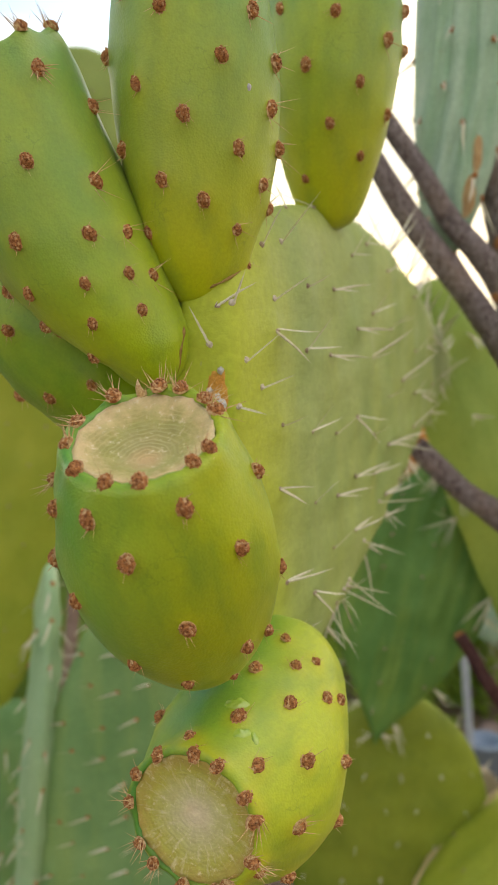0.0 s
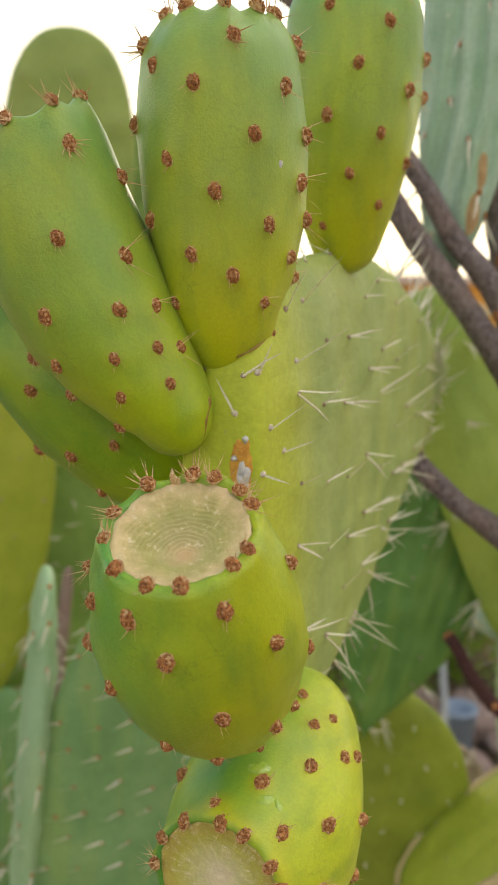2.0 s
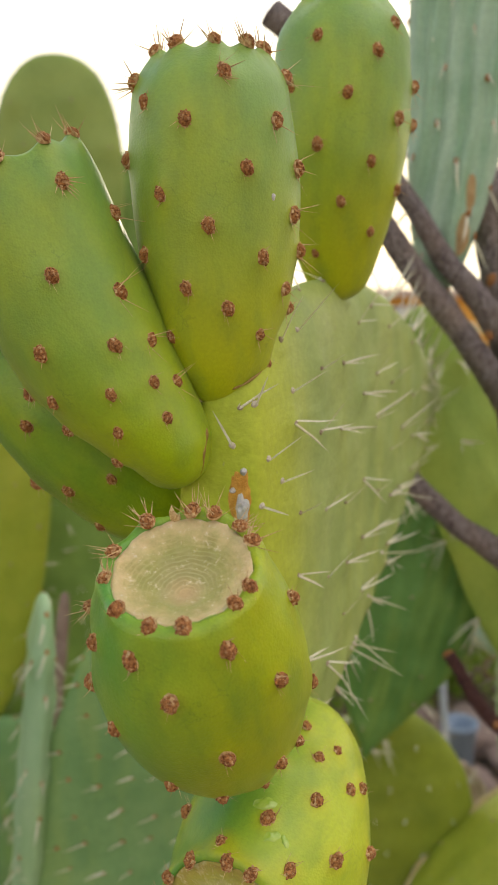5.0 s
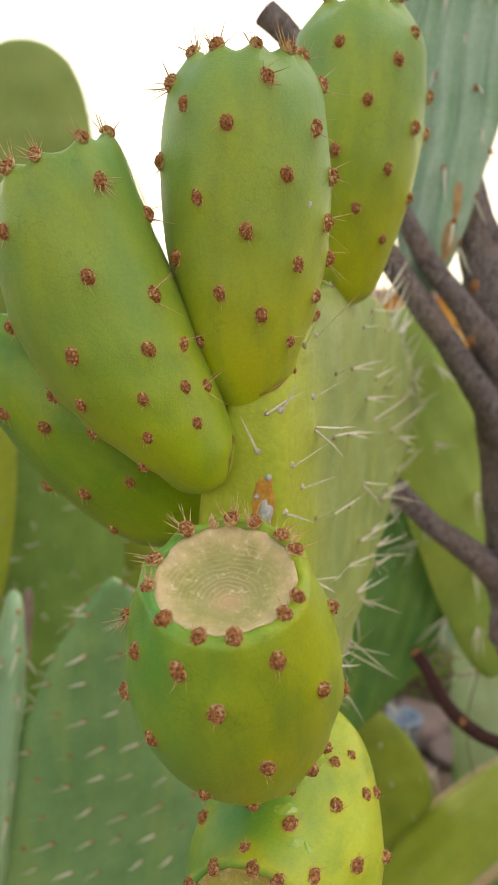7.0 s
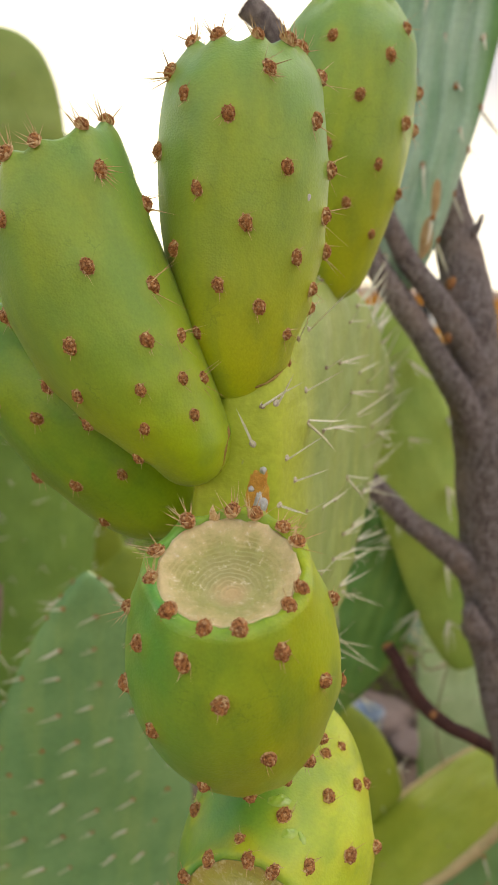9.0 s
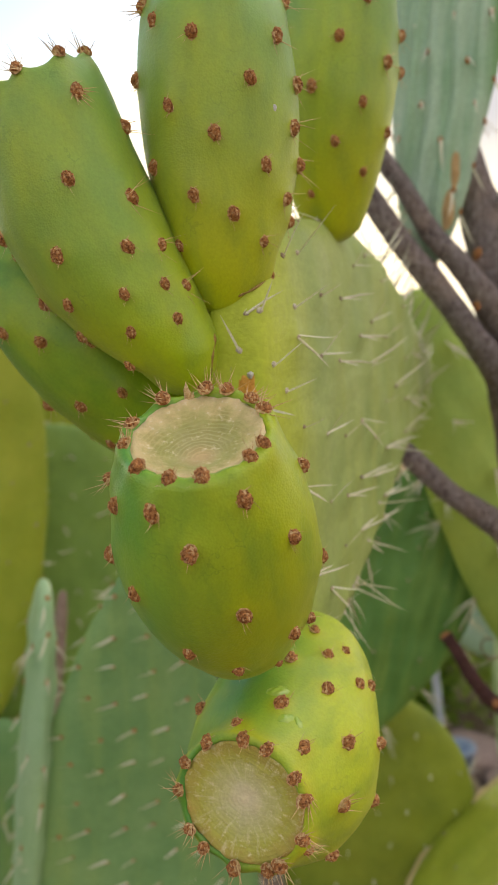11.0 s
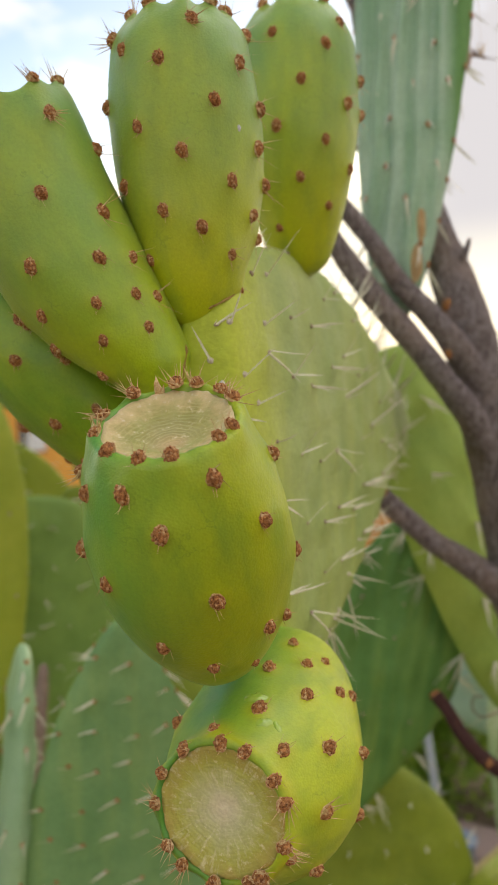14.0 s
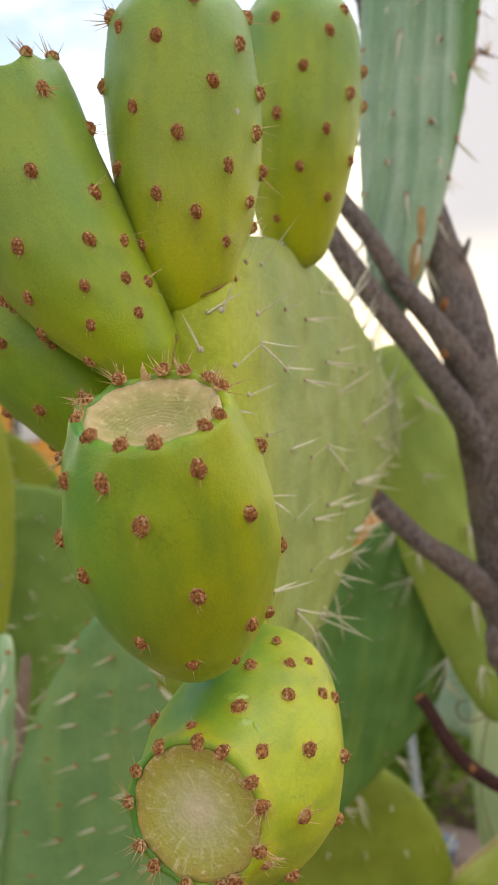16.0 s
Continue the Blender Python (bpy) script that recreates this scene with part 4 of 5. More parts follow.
# ---- bare shrub ----
def tube(points, skin_noise=0.06, sides=24, seed=0, per=10):
    """A limb along points (x, y, z, radius), smoothed, with knobby bark."""
    pts = [Vector(p) for p in points]
    line = []
    for i in range(len(pts) - 1):
        p0, p1, p2, p3 = pts[max(i - 1, 0)], pts[i], pts[i + 1], pts[min(i + 2, len(pts) - 1)]
        for s in range(per):
            t = s / per
            line.append(0.5 * (2 * p1 + (p2 - p0) * t + (2 * p0 - 5 * p1 + 4 * p2 - p3) * t * t + (3 * p1 - p0 - 3 * p2 + p3) * t**3))
    line.append(pts[-1])
    bm = bmesh.new()
    rings = []
    for i, p in enumerate(line):
        at = Vector(p[:3])
        way = Vector(line[min(i + 1, len(line) - 1)][:3]) - Vector(line[max(i - 1, 0)][:3])
        t = frame_of(way, (0.1, -1, 0.2))
        ring = []
        for k in range(sides):
            a = k * math.tau / sides
            o = t @ Vector((math.cos(a), math.sin(a), 0))
            q = at + o * p[3]
            r = p[3] * (1 + skin_noise * (1.6 * noise.noise(q * 55 + Vector((seed, 0, 0))) + 0.8 * noise.noise(q * 190) + 0.5 * noise.noise(Vector((q.x * 520, q.y * 520, q.z * 260)))))
            ring.append(bm.verts.new(at + o * r))
        rings.append(ring)
    for lo, hi in zip(rings, rings[1:]):
        for k in range(sides):
            bm.faces.new([lo[k], lo[(k + 1) % sides], hi[(k + 1) % sides], hi[k]])
    bm.faces.new(rings[0][::-1])
    bm.faces.new(rings[-1])
    return bm


shrub = new("bare_shrub")
tagged(shrub, "leafless shrub with rough purplish-grey bark and cut branches", "shrub")
mesh_object("trunk", tube([(0.34, 0.6, -0.03, 0.026), (0.33, 0.58, 0.4, 0.023), (0.29, 0.56, 0.8, 0.02), (0.252, 0.548, 0.96, 0.0193), (0.229, 0.544, 1.04, 0.0187), (0.205, 0.544, 1.13, 0.0204), (0.19, 0.544, 1.21, 0.0182), (0.1765, 0.544, 1.29, 0.0171), (0.168, 0.546, 1.34, 0.0165), (0.158, 0.552, 1.385, 0.0138), (0.144, 0.565, 1.44, 0.0105), (0.127, 0.577, 1.51, 0.009), (0.109, 0.58, 1.585, 0.008), (0.082, 0.58, 1.66, 0.006)], 0.09), BARK, shrub)
mesh_object("branch", tube([(0.181, 0.542, 1.285, 0.009), (0.16, 0.53, 1.318, 0.0095), (0.139, 0.527, 1.345, 0.0075), (0.12, 0.527, 1.366, 0.0066), (0.103, 0.527, 1.393, 0.006), (0.0805, 0.529, 1.424, 0.0055), (0.058, 0.535, 1.458, 0.006), (0.034, 0.54, 1.493, 0.0075), (0.017, 0.543, 1.509, 0.0085)]), BARK, shrub)
mesh_object("branch", tube([(0.188, 0.544, 1.235, 0.009), (0.172, 0.535, 1.265, 0.0105), (0.158, 0.528, 1.287, 0.0095), (0.14, 0.527, 1.311, 0.0082), (0.118, 0.527, 1.34, 0.0078), (0.097, 0.527, 1.366, 0.0075), (0.073, 0.528, 1.402, 0.0062), (0.056, 0.53, 1.425, 0.005)]), BARK, shrub)
mesh_object("branch", tube([(0.193, 0.545, 1.155, 0.01), (0.172, 0.538, 1.174, 0.0098), (0.152, 0.536, 1.189, 0.0078), (0.132, 0.536, 1.203, 0.007), (0.104, 0.536, 1.23, 0.0066)]), BARK, shrub, "short cut branch")
mesh_object("branch", tube([(0.272, 0.555, 0.91, 0.0075), (0.278, 0.58, 0.96, 0.0066), (0.255, 0.6, 0.988, 0.006), (0.226, 0.61, 1.004, 0.0056), (0.21, 0.612, 1.011, 0.0055), (0.194, 0.62, 1.021, 0.0058), (0.181, 0.63, 1.036, 0.0052), (0.171, 0.64, 1.055, 0.005), (0.1635, 0.645, 1.0665, 0.0052)]), BARK_RED, shrub, "thin reddish-brown cut branch")
for at, r in (((0.104, 0.536, 1.23), 0.0058), ((0.1633, 0.645, 1.067), 0.0049)):
    bm = bmesh.new()
    dome(bm, r, r, 0.0018, 0, 3, 14, 0.06, random.Random(7))
    ob = mesh_object("cut_end", bm, WOOD, shrub)
    place(ob, frame_of((-0.7, -0.15, 0.7) if at[1] < 0.6 else (-0.45, -0.2, 0.85), (0, -1, 0)), at)

# ---- ground and distance ----
bm = bmesh.new()
n = 90
grid = []
for i in range(n + 1):
    row = []
    for j in range(n + 1):
        x = math.copysign(abs(i / n * 2 - 1) ** 3.2, i / n * 2 - 1) * 900
        y = math.copysign(abs(j / n * 2 - 1) ** 3.2, j / n * 2 - 1) * 900
        z = 0.03 * noise.noise(Vector((x * 1.3, y * 1.3, 0))) if abs(x) + abs(y) < 20 else 0.0
        row.append(bm.verts.new((x, y, z)))
    grid.append(row)
for i in range(n):
    for j in range(n):
        bm.faces.new([grid[i][j], grid[i + 1][j], grid[i + 1][j + 1], grid[i][j + 1]])
GROUND = rough_material("dry_soil", (0.13, 0.088, 0.06), (0.24, 0.17, 0.115), 3.0, 0.95, 0.02)
tagged(mesh_object("ground", bm, GROUND), "dry brown stony soil under the cactus plants", "ground", kind="structure")

# ---- more pads low in the thicket ----
rim_pad = Pad((0.142, 0.665, 0.823), (0.77, 0.0, 0.63), (-0.6, -0.1, 0.79), 0.215, 0.1, 0.012, 0.0, 0.8)
flat_part = build_pad(main, rim_pad, PAD_YELLOW, "bare", "bare", 0.05, 0.002, 0, 41, "yellowish pad lying flat with a corky tan rim")
RIM_TAN = rough_material("tan_rim", (0.64, 0.47, 0.24), (0.5, 0.4, 0.18), 120, 0.8, 0.001)
for edge in (1, -1):
    pts = []
    for i in range(15):
        a = 0.12 + (math.pi - 0.24) * i / 14
        p = rim_pad.at(a, edge * 0.99, 1)
        pts.append((p.x, p.y, p.z, 0.0046 + 0.0008 * noise.noise(Vector((i * 0.7, edge, 0)))))
    mesh_object("corky_rim", tube(pts, 0.12, 10, 5, 4), RIM_TAN, flat_part)
build_pad(main, Pad((0.30, 0.7, 0.64), (-0.12, -0.03, 1.0), (-0.2, -1, 0.3), 0.24, 0.15, 0.014, 0.1), PAD_BLUE, "short", "long", 0.03, 0.002, 0, 42, "blue-green pad under the flat one")
build_pad(left, Pad((-0.2, 0.88, 0.82), (0.04, 0, 1.0), (0.3, -1, 0), 0.405, 0.24, 0.014, 0.2), PAD_SHADE, "long", "burst", 0.035, 0.002, 0, 44)
DEAD = rough_material("dead_pad_skin", (0.4, 0.29, 0.24), (0.28, 0.18, 0.14), 26, 0.9, 0.004)
DEAD_PALE = rough_material("bleached_pad_skin", (0.68, 0.52, 0.42), (0.5, 0.35, 0.27), 26, 0.9, 0.004)
build_pad(left, Pad((-0.182, 0.79, 0.9), (0.115, 0, 1.0), (0.2, -1, 0), 0.175, 0.013, 0.004, 0.2, 0.5), DEAD, "bare", "bare", 0.06, 0.002, 0, 48, "narrow dried pinkish-brown pad")
build_pad(left, Pad((-0.04, 1.05, 0.89), (-0.13, -0.05, 0.37), (0.1, -1, 0), 0.36, 0.09, 0.013, 0.1), PAD_OLIVE, "bare", "bare", 0.05, 0.002, 0, 46)
build_pad(left, Pad((-0.14, 0.95, 0.68), (0.11, 0.1, 0.4), (0.1, -1, 0), 0.38, 0.12, 0.015, 0.1), PAD_OLIVE, "bare", "bare", 0.05, 0.002, 0, 47)
build_pad(right, Pad((0.312, 1.13, 0.548), (-0.12, -0.1, 1.0), (-0.3, -1, 0.2), 0.17, 0.12, 0.012, 0.1), DEAD_PALE, "bare", "bare", 0.05, 0.006, 0, 45, "shrivelled pinkish-brown dead pad")
build_pad(right, Pad((0.45, 1.14, 0.87), (-0.85, 0, 0.42), (0.1, -1, 0), 0.17, 0.1, 0.012, 0.1), PAD_TEAL, "bare", "short", 0.04, 0.002, 0, 49)

# ---- scab on the front pad's edge ----
def blister(name, parent, at, normal, w, h, depth, mat, seed, label=""):
    """A low irregular crust lying on a surface."""
    bm = bmesh.new()
    rings, sides = [], 28
    for i in range(7):
        q = 1 - i / 7
        ring = []
        for k in range(sides):
            a = k * math.tau / sides
            wob = 1 + 0.28 * noise.noise(Vector((math.cos(a) * 1.6, math.sin(a) * 1.6, seed))) + 0.12 * noise.noise(Vector((math.cos(a) * 5, math.sin(a) * 5, seed)))
            x, y = w * q * wob * math.cos(a), h * q * wob * math.sin(a)
            z = depth * (1 - q**3) * (1 + 0.5 * noise.noise(Vector((x * 700, y * 700, seed)))) - depth * 0.35 - x * x * 14
            ring.append(bm.verts.new((x, y, z)))
        rings.append(ring)
    for lo, hi in zip(rings, rings[1:]):
        for k in range(sides):
            bm.faces.new([lo[k], lo[(k + 1) % sides], hi[(k + 1) % sides], hi[k]])
    bm.faces.new(rings[-1])
    ob = mesh_object(name, bm, mat, parent, label)
    local = parent.matrix_world.inverted() if parent else Matrix()
    n = Vector(normal)
    ob.matrix_local = local @ Matrix.Translation(at) @ frame_of(n, (0, 0, 1)).to_4x4()
    return ob


bpy.context.view_layer.update()
front = [o for o in main.children if o.get("label", "").startswith("pale green pad")][0]
RIM_AT, RIM_N = Vector((-0.0096, 0.2629, 1.2812)), Vector((-0.39, -0.92, -0.02))
blister("scab", front, RIM_AT, RIM_N, 0.0052, 0.0118, 0.0017, CORK, 1, "orange-brown corky scab")
blister("crust", front, RIM_AT + Vector((0.0003, -0.0014, -0.0045)), RIM_N, 0.0022, 0.0048, 0.0022, CRUST, 2, "white crust on the scab")
blister("crust", front, RIM_AT + Vector((0.001, -0.0012, 0.0072)), RIM_N, 0.0013, 0.0014, 0.0022, CRUST, 3)
blister("crust", front, RIM_AT + Vector((-0.0026, -0.001, 0.0012)), RIM_N, 0.0009, 0.001, 0.002, CRUST, 4)
tall = [o for o in main.children if o.get("label", "").startswith("tall blue-green")][0]
DRY = rough_material("dry_cork", (0.64, 0.44, 0.22), (0.46, 0.28, 0.12), 120, 0.85, 0.001)
blister("dry_patch", tall, (0.131, 0.5322, 1.381), (-0.35, -0.94, -0.05), 0.0055, 0.0115, 0.0012, DRY, 6, "dry tan cork patch")
blister("dry_patch", tall, (0.1358, 0.5305, 1.405), (-0.2, -1.0, -0.05), 0.0028, 0.013, 0.001, DRY, 7)

# ---- knots on the bare shrub ----
for at, n, r in (((0.1529, 0.5378, 1.3546), (-0.6, -0.8, 0.1), 0.0042), ((0.1478, 0.5233, 1.3213), (-0.5, -0.85, 0.1), 0.003), ((0.2016, 0.5314, 1.2212), (0.7, -0.7, 0.1), 0.0042), ((0.1945, 0.6146, 1.0215), (0.1, -0.95, 0.3), 0.0031)):
    blister("knot", shrub, at, n, r, r * 1.25, 0.0025, WOOD, int(r * 1e5), "orange-brown knot")
mesh_object("twig_stub", tube([(0.158, 0.545, 1.375, 0.004), (0.166, 0.54, 1.386, 0.0025), (0.17, 0.538, 1.397, 0.0012)], 0.2, 10, 3, 4), BARK, shrub)
mesh_object("twig_stub", tube([(0.196, 0.54, 1.12, 0.012), (0.186, 0.531, 1.126, 0.0095), (0.18, 0.528, 1.137, 0.0065), (0.178, 0.5275, 1.146, 0.003)], 0.2, 12, 3, 4), BARK, shrub, "broken stub with a red-brown wound")

# ---- withered blossom on the tall pad ----
PAPER = rough_material("papery_petal", (0.5, 0.36, 0.24), (0.34, 0.22, 0.14), 300, 0.9, 0.001)
blossom = new("withered_blossom")
tagged(blossom, "small dry papery blossom hanging from the tall pad's edge", "blossom")
blossom.location = (0.168, 0.538, 1.511)
mesh_object("calyx", tube([(-0.008, 0.0, -0.002, 0.0012), (0.0, 0, -0.001, 0.0035), (0.004, 0, 0.002, 0.0042), (0.006, 0, 0.008, 0.0022), (0.007, 0, 0.014, 0.0008)], 0.3, 10, 2, 4), PAPER, blossom)
mesh_object("thread", tube([(0.0065, 0, 0.012, 0.0007), (0.009, 0, 0.025, 0.0005), (0.006, 0, 0.038, 0.0005), (0.004, 0.0, 0.043, 0.0015), (0.001, 0, 0.045, 0.0004)], 0.2, 7, 2, 4), PAPER, blossom)


# ---- things farther off ----
def box(bm, lo, hi, slot=0):
    v = [bm.verts.new((x, y, z)) for x in (lo[0], hi[0]) for y in (lo[1], hi[1]) for z in (lo[2], hi[2])]
    for f in ((0, 1, 3, 2), (4, 6, 7, 5), (0, 4, 5, 1), (2, 3, 7, 6), (0, 2, 6, 4), (1, 5, 7, 3)):
        bm.faces.new([v[i] for i in f]).material_index = slot


def block(name, lo, hi, mat, parent, bevel=0.0, label=""):
    bm = bmesh.new()
    box(bm, lo, hi)
    if bevel:
        bmesh.ops.bevel(bm, geom=bm.edges[:], offset=bevel, segments=2, affect="EDGES")
    return mesh_object(name, bm, mat, parent, label, smooth=False)


ORANGE = rough_material("orange_plaster", (0.92, 0.48, 0.1), (0.84, 0.4, 0.08), 1.2, 0.9, 0.01)
FASCIA = rough_material("pale_fascia", (0.78, 0.6, 0.46), (0.68, 0.5, 0.38), 1.5, 0.8, 0.01)
FRAME = rough_material("brown_frame", (0.12, 0.05, 0.03), (0.18, 0.08, 0.05), 4, 0.6, 0.002)
GLASS, nt, p = material("window_glass", rough=0.04, spec=0.5)
p.inputs["Base Color"].default_value = (0.02, 0.025, 0.03, 1)
p.inputs["Metallic"].default_value = 0.0
p.inputs["IOR"].default_value = 1.9


# white for an added panel: the window's bright glare put into colour
WINDOW_WHITE = rough_material("bright_window_white", (0.85, 0.84, 0.8), (0.78, 0.77, 0.74), 6, 0.7, 0.002)


def house(x0, x1, y, height, label, windows):
    h = new("house")
    tagged(h, label, "house", "houses behind the garden")
    h.location = (x0, y, 0)
    w = x1 - x0
    bm = bmesh.new()
    edges = [0.0]
    for a, b in windows:
        edges += [a, b]
    edges.append(w)
    for a, b in zip(edges[::2], edges[1::2]):
        box(bm, (a, 0, 0), (b, 0.25, height))
    for a, b in windows:
        box(bm, (a, 0, 0), (b, 0.25, height * 0.42))
        box(bm, (a, 0, height * 0.86), (b, 0.25, height))
    box(bm, (0, 0.25, 0), (0.25, 6, height))
    box(bm, (w - 0.25, 0.25, 0), (w, 6, height))
    box(bm, (0.25, 5.75, 0), (w - 0.25, 6, height))
    mesh_object("wall", bm, ORANGE, h, smooth=False)
    block("roof", (-0.3, -0.35, height + 0.004), (w + 0.3, 6.3, height + 0.22), FASCIA, h, 0.02, "pale flat roof slab")
    for a, b in windows:
        win = block("window", (a + 0.004, 0.1, height * 0.42 + 0.004), (b - 0.004, 0.16, height * 0.86 - 0.004), FRAME, h)
        block("pane", (a + 0.07, 0.085, height * 0.42 + 0.07), (a + 0.3 * (b - a), 0.097, height * 0.86 - 0.07), GLASS, win)
        block("curtain", (a + 0.32 * (b - a), 0.07, height * 0.42 + 0.05), (b - 0.04, 0.097, height * 0.86 - 0.05), WINDOW_WHITE, win, 0.0, "white drawn blind")
    return h


house(3.6, 15.0, 25.0, 1.62, "low orange-plastered house with a pale flat roof", [(1.2, 2.2), (5.0, 6.2), (8.4, 9.5)])
house(-11.0, -2.6, 24.0, 3.0, "orange-plastered house with brown-framed windows", [(1.0, 2.2), (4.2, 5.2), (6.3, 7.1)])

# warm base tint puts the low sun's yellow into the metal
METAL, nt, p = material("warm_tinted_metal", rough=0.22, metal=1.0)
tcn = nt.nodes.new("ShaderNodeTexCoord")
nt.links.new(ramp_of(nt, noise_of(nt, tcn.outputs["Object"], 14, 5), [(0.3, (0.6, 0.52, 0.36)), (0.7, (0.82, 0.74, 0.56))]), p.inputs["Base Color"])
# table added as a reflector, for a bright glint of unknown source
table = new("garden_table")
tagged(table, "galvanised metal garden table glinting in the low sun", "table")
table.location = (0.43, 2.25, 0.0)
block("tabletop", (-0.3, -0.22, 0.945), (0.3, 0.22, 0.965), METAL, table, 0.004)
mesh_object("column", tube([(-0.06, 0.05, 0.01, 0.03), (-0.06, 0.05, 0.5, 0.024), (-0.06, 0.05, 0.944, 0.028)], 0.0, 20, 0, 3), METAL, table)
block("base_plate", (-0.2, -0.13, -0.02), (0.08, 0.2, 0.018), METAL, table, 0.006)
# pot added to give the orange patch above the table's glint
CLAY = rough_material("terracotta", (0.8, 0.38, 0.12), (0.66, 0.29, 0.09), 30, 0.85, 0.002)
bm = bmesh.new()
prof = [(0.0, 0.0), (0.06, 0.0), (0.085, 0.12), (0.087, 0.125), (0.1, 0.127), (0.102, 0.16), (0.09, 0.162), (0.083, 0.12), (0.06, 0.1), (0.0, 0.098)]
rings = [[bm.verts.new((max(r, 1e-4) * math.cos(k * math.tau / 32), max(r, 1e-4) * math.sin(k * math.tau / 32), z)) for k in range(32)] for r, z in prof]
for lo, hi in zip(rings, rings[1:]):
    for k in range(32):
        bm.faces.new([lo[k], lo[(k + 1) % 32], hi[(k + 1) % 32], hi[k]])
pot = tagged(mesh_object("flower_pot", bm, CLAY, smooth=False), "empty terracotta flower pot standing on the metal table", "pot")
pot.location = (0.5, 2.38, 0.9652)

BUCKET = rough_material("blue_grey_plastic", (0.3, 0.37, 0.46), (0.24, 0.3, 0.38), 12, 0.5, 0.001)
bm = bmesh.new()
prof = [(0.0, 0.0), (0.055, 0.0), (0.075, 0.27), (0.082, 0.27), (0.082, 0.29), (0.07, 0.29), (0.05, 0.02), (0.0, 0.02)]
rings = [[bm.verts.new((max(r, 1e-4) * math.cos(k * math.tau / 36), max(r, 1e-4) * math.sin(k * math.tau / 36), z)) for k in range(36)] for r, z in prof]
for lo, hi in zip(rings, rings[1:]):
    for k in range(36):
        bm.faces.new([lo[k], lo[(k + 1) % 36], hi[(k + 1) % 36], hi[k]])
bucket = tagged(mesh_object("bucket", bm, BUCKET), "blue-grey plastic bucket standing on the soil", "bucket")
bucket.location = (0.635, 2.2, 0.0)
bucket.scale = (0.62, 0.62, 0.74)
PIPE = rough_material("white_pipe", (0.5, 0.54, 0.56), (0.42, 0.45, 0.48), 20, 0.4, 0.0005)
pipe = mesh_object("pipe", tube([(0.555, 2.0, -0.05, 0.009), (0.54, 2.0, 0.3, 0.009), (0.507, 2.0, 0.63, 0.009)], 0.0, 16, 0, 3), PIPE)
tagged(pipe, "pale plastic pipe stuck upright in the soil", "pipe")

# leafy weeds behind the pads
LEAF, nt, p = material("weed_leaf", rough=0.55, spec=0.3)
g = nt.nodes.new("ShaderNodeNewGeometry")
nt.links.new(ramp_of(nt, g.outputs["Random Per Island"], [(0.0, (0.09, 0.18, 0.025)), (0.6, (0.19, 0.33, 0.045)), (1.0, (0.34, 0.44, 0.09))]), p.inputs["Base Color"])
glow = node(nt, "ShaderNodeBsdfTranslucent", Color=(0.4, 0.52, 0.07, 1))
half = nt.nodes.new("ShaderNodeMixShader")
half.inputs[0].default_value = 0.45
nt.links.new(p.outputs[0], half.inputs[1])
nt.links.new(glow.outputs[0], half.inputs[2])
nt.links.new(half.outputs[0], nt.nodes["Material Output"].inputs[0])


def weeds(at, size, count, seed, label):
    rng = random.Random(seed)
    verts, faces = [], []
    for i in range(count):
        a, q = rng.uniform(0, math.tau), math.sqrt(rng.random())
        lump = 0.7 + 0.5 * math.sin(a * 3 + seed)
        c = Vector((size * q * math.cos(a) * lump, size * q * math.sin(a) * lump, rng.random() ** 0.7 * size * 1.5 * (1 - 0.5 * q)))
        d = Vector((rng.gauss(0, 1), rng.gauss(0, 1), rng.gauss(0.3, 0.7))).normalized()
        s = d.cross(Vector((rng.gauss(0, 1), rng.gauss(0, 1), rng.gauss(0, 1)))).normalized()
        u = s.cross(d)
        ln, wd = rng.uniform(0.03, 0.07), rng.uniform(0.01, 0.022)
        k = len(verts)
        verts += [c, c + d * ln * 0.45 + s * wd + u * wd * 0.4, c + d * ln * 0.5, c + d * ln * 0.45 - s * wd + u * wd * 0.4, c + d * ln - u * wd * 0.5]
        faces += [(k, k + 1, k + 2), (k, k + 2, k + 3), (k + 1, k + 4, k + 2), (k + 2, k + 4, k + 3)]
    me = bpy.data.meshes.new("weeds")
    me.from_pydata(verts, [], faces)
    me.materials.append(LEAF)
    ob = tagged(new("weeds", me), label, "weeds", kind="stuff")
    ob.location = at
    return ob


weeds((0.74, 2.95, 0.0), 0.55, 4200, 3, "leafy green weeds growing on the soil")
weeds((0.2, 3.3, 0.0), 0.5, 2200, 5, "leafy green weeds behind the cactus")
weeds((-0.7, 2.6, 0.0), 0.45, 2200, 8, "leafy green weeds behind the cactus")
weeds((1.6, 4.0, 0.0), 0.6, 2200, 11, "leafy green weeds behind the cactus")

# stones on the soil
STONE = rough_material("pinkish_stone", (0.36, 0.26, 0.22), (0.26, 0.19, 0.16), 14, 0.9, 0.006)
rng = random.Random(4)
for i in range(16):
    bm = bmesh.new()
    bmesh.ops.create_icosphere(bm, subdivisions=3, radius=1.0)
    for v in bm.verts:
        v.co *= 1 + 0.35 * noise.noise(v.co * 1.3 + Vector((i * 5.0, 0, 0))) + 0.08 * noise.noise(v.co * 5)
    st = mesh_object("stone", bm, STONE)
    tagged(st, "rough pinkish-brown stone lying on the soil", "stone", "stones on the soil")
    r = rng.uniform(0.04, 0.11)
    x, y = rng.uniform(0.35, 1.1), rng.uniform(1.6, 2.6)
    st.scale = (r, r * rng.uniform(0.7, 1.2), r * 0.6)
    st.location = (x, y, r * 0.4)


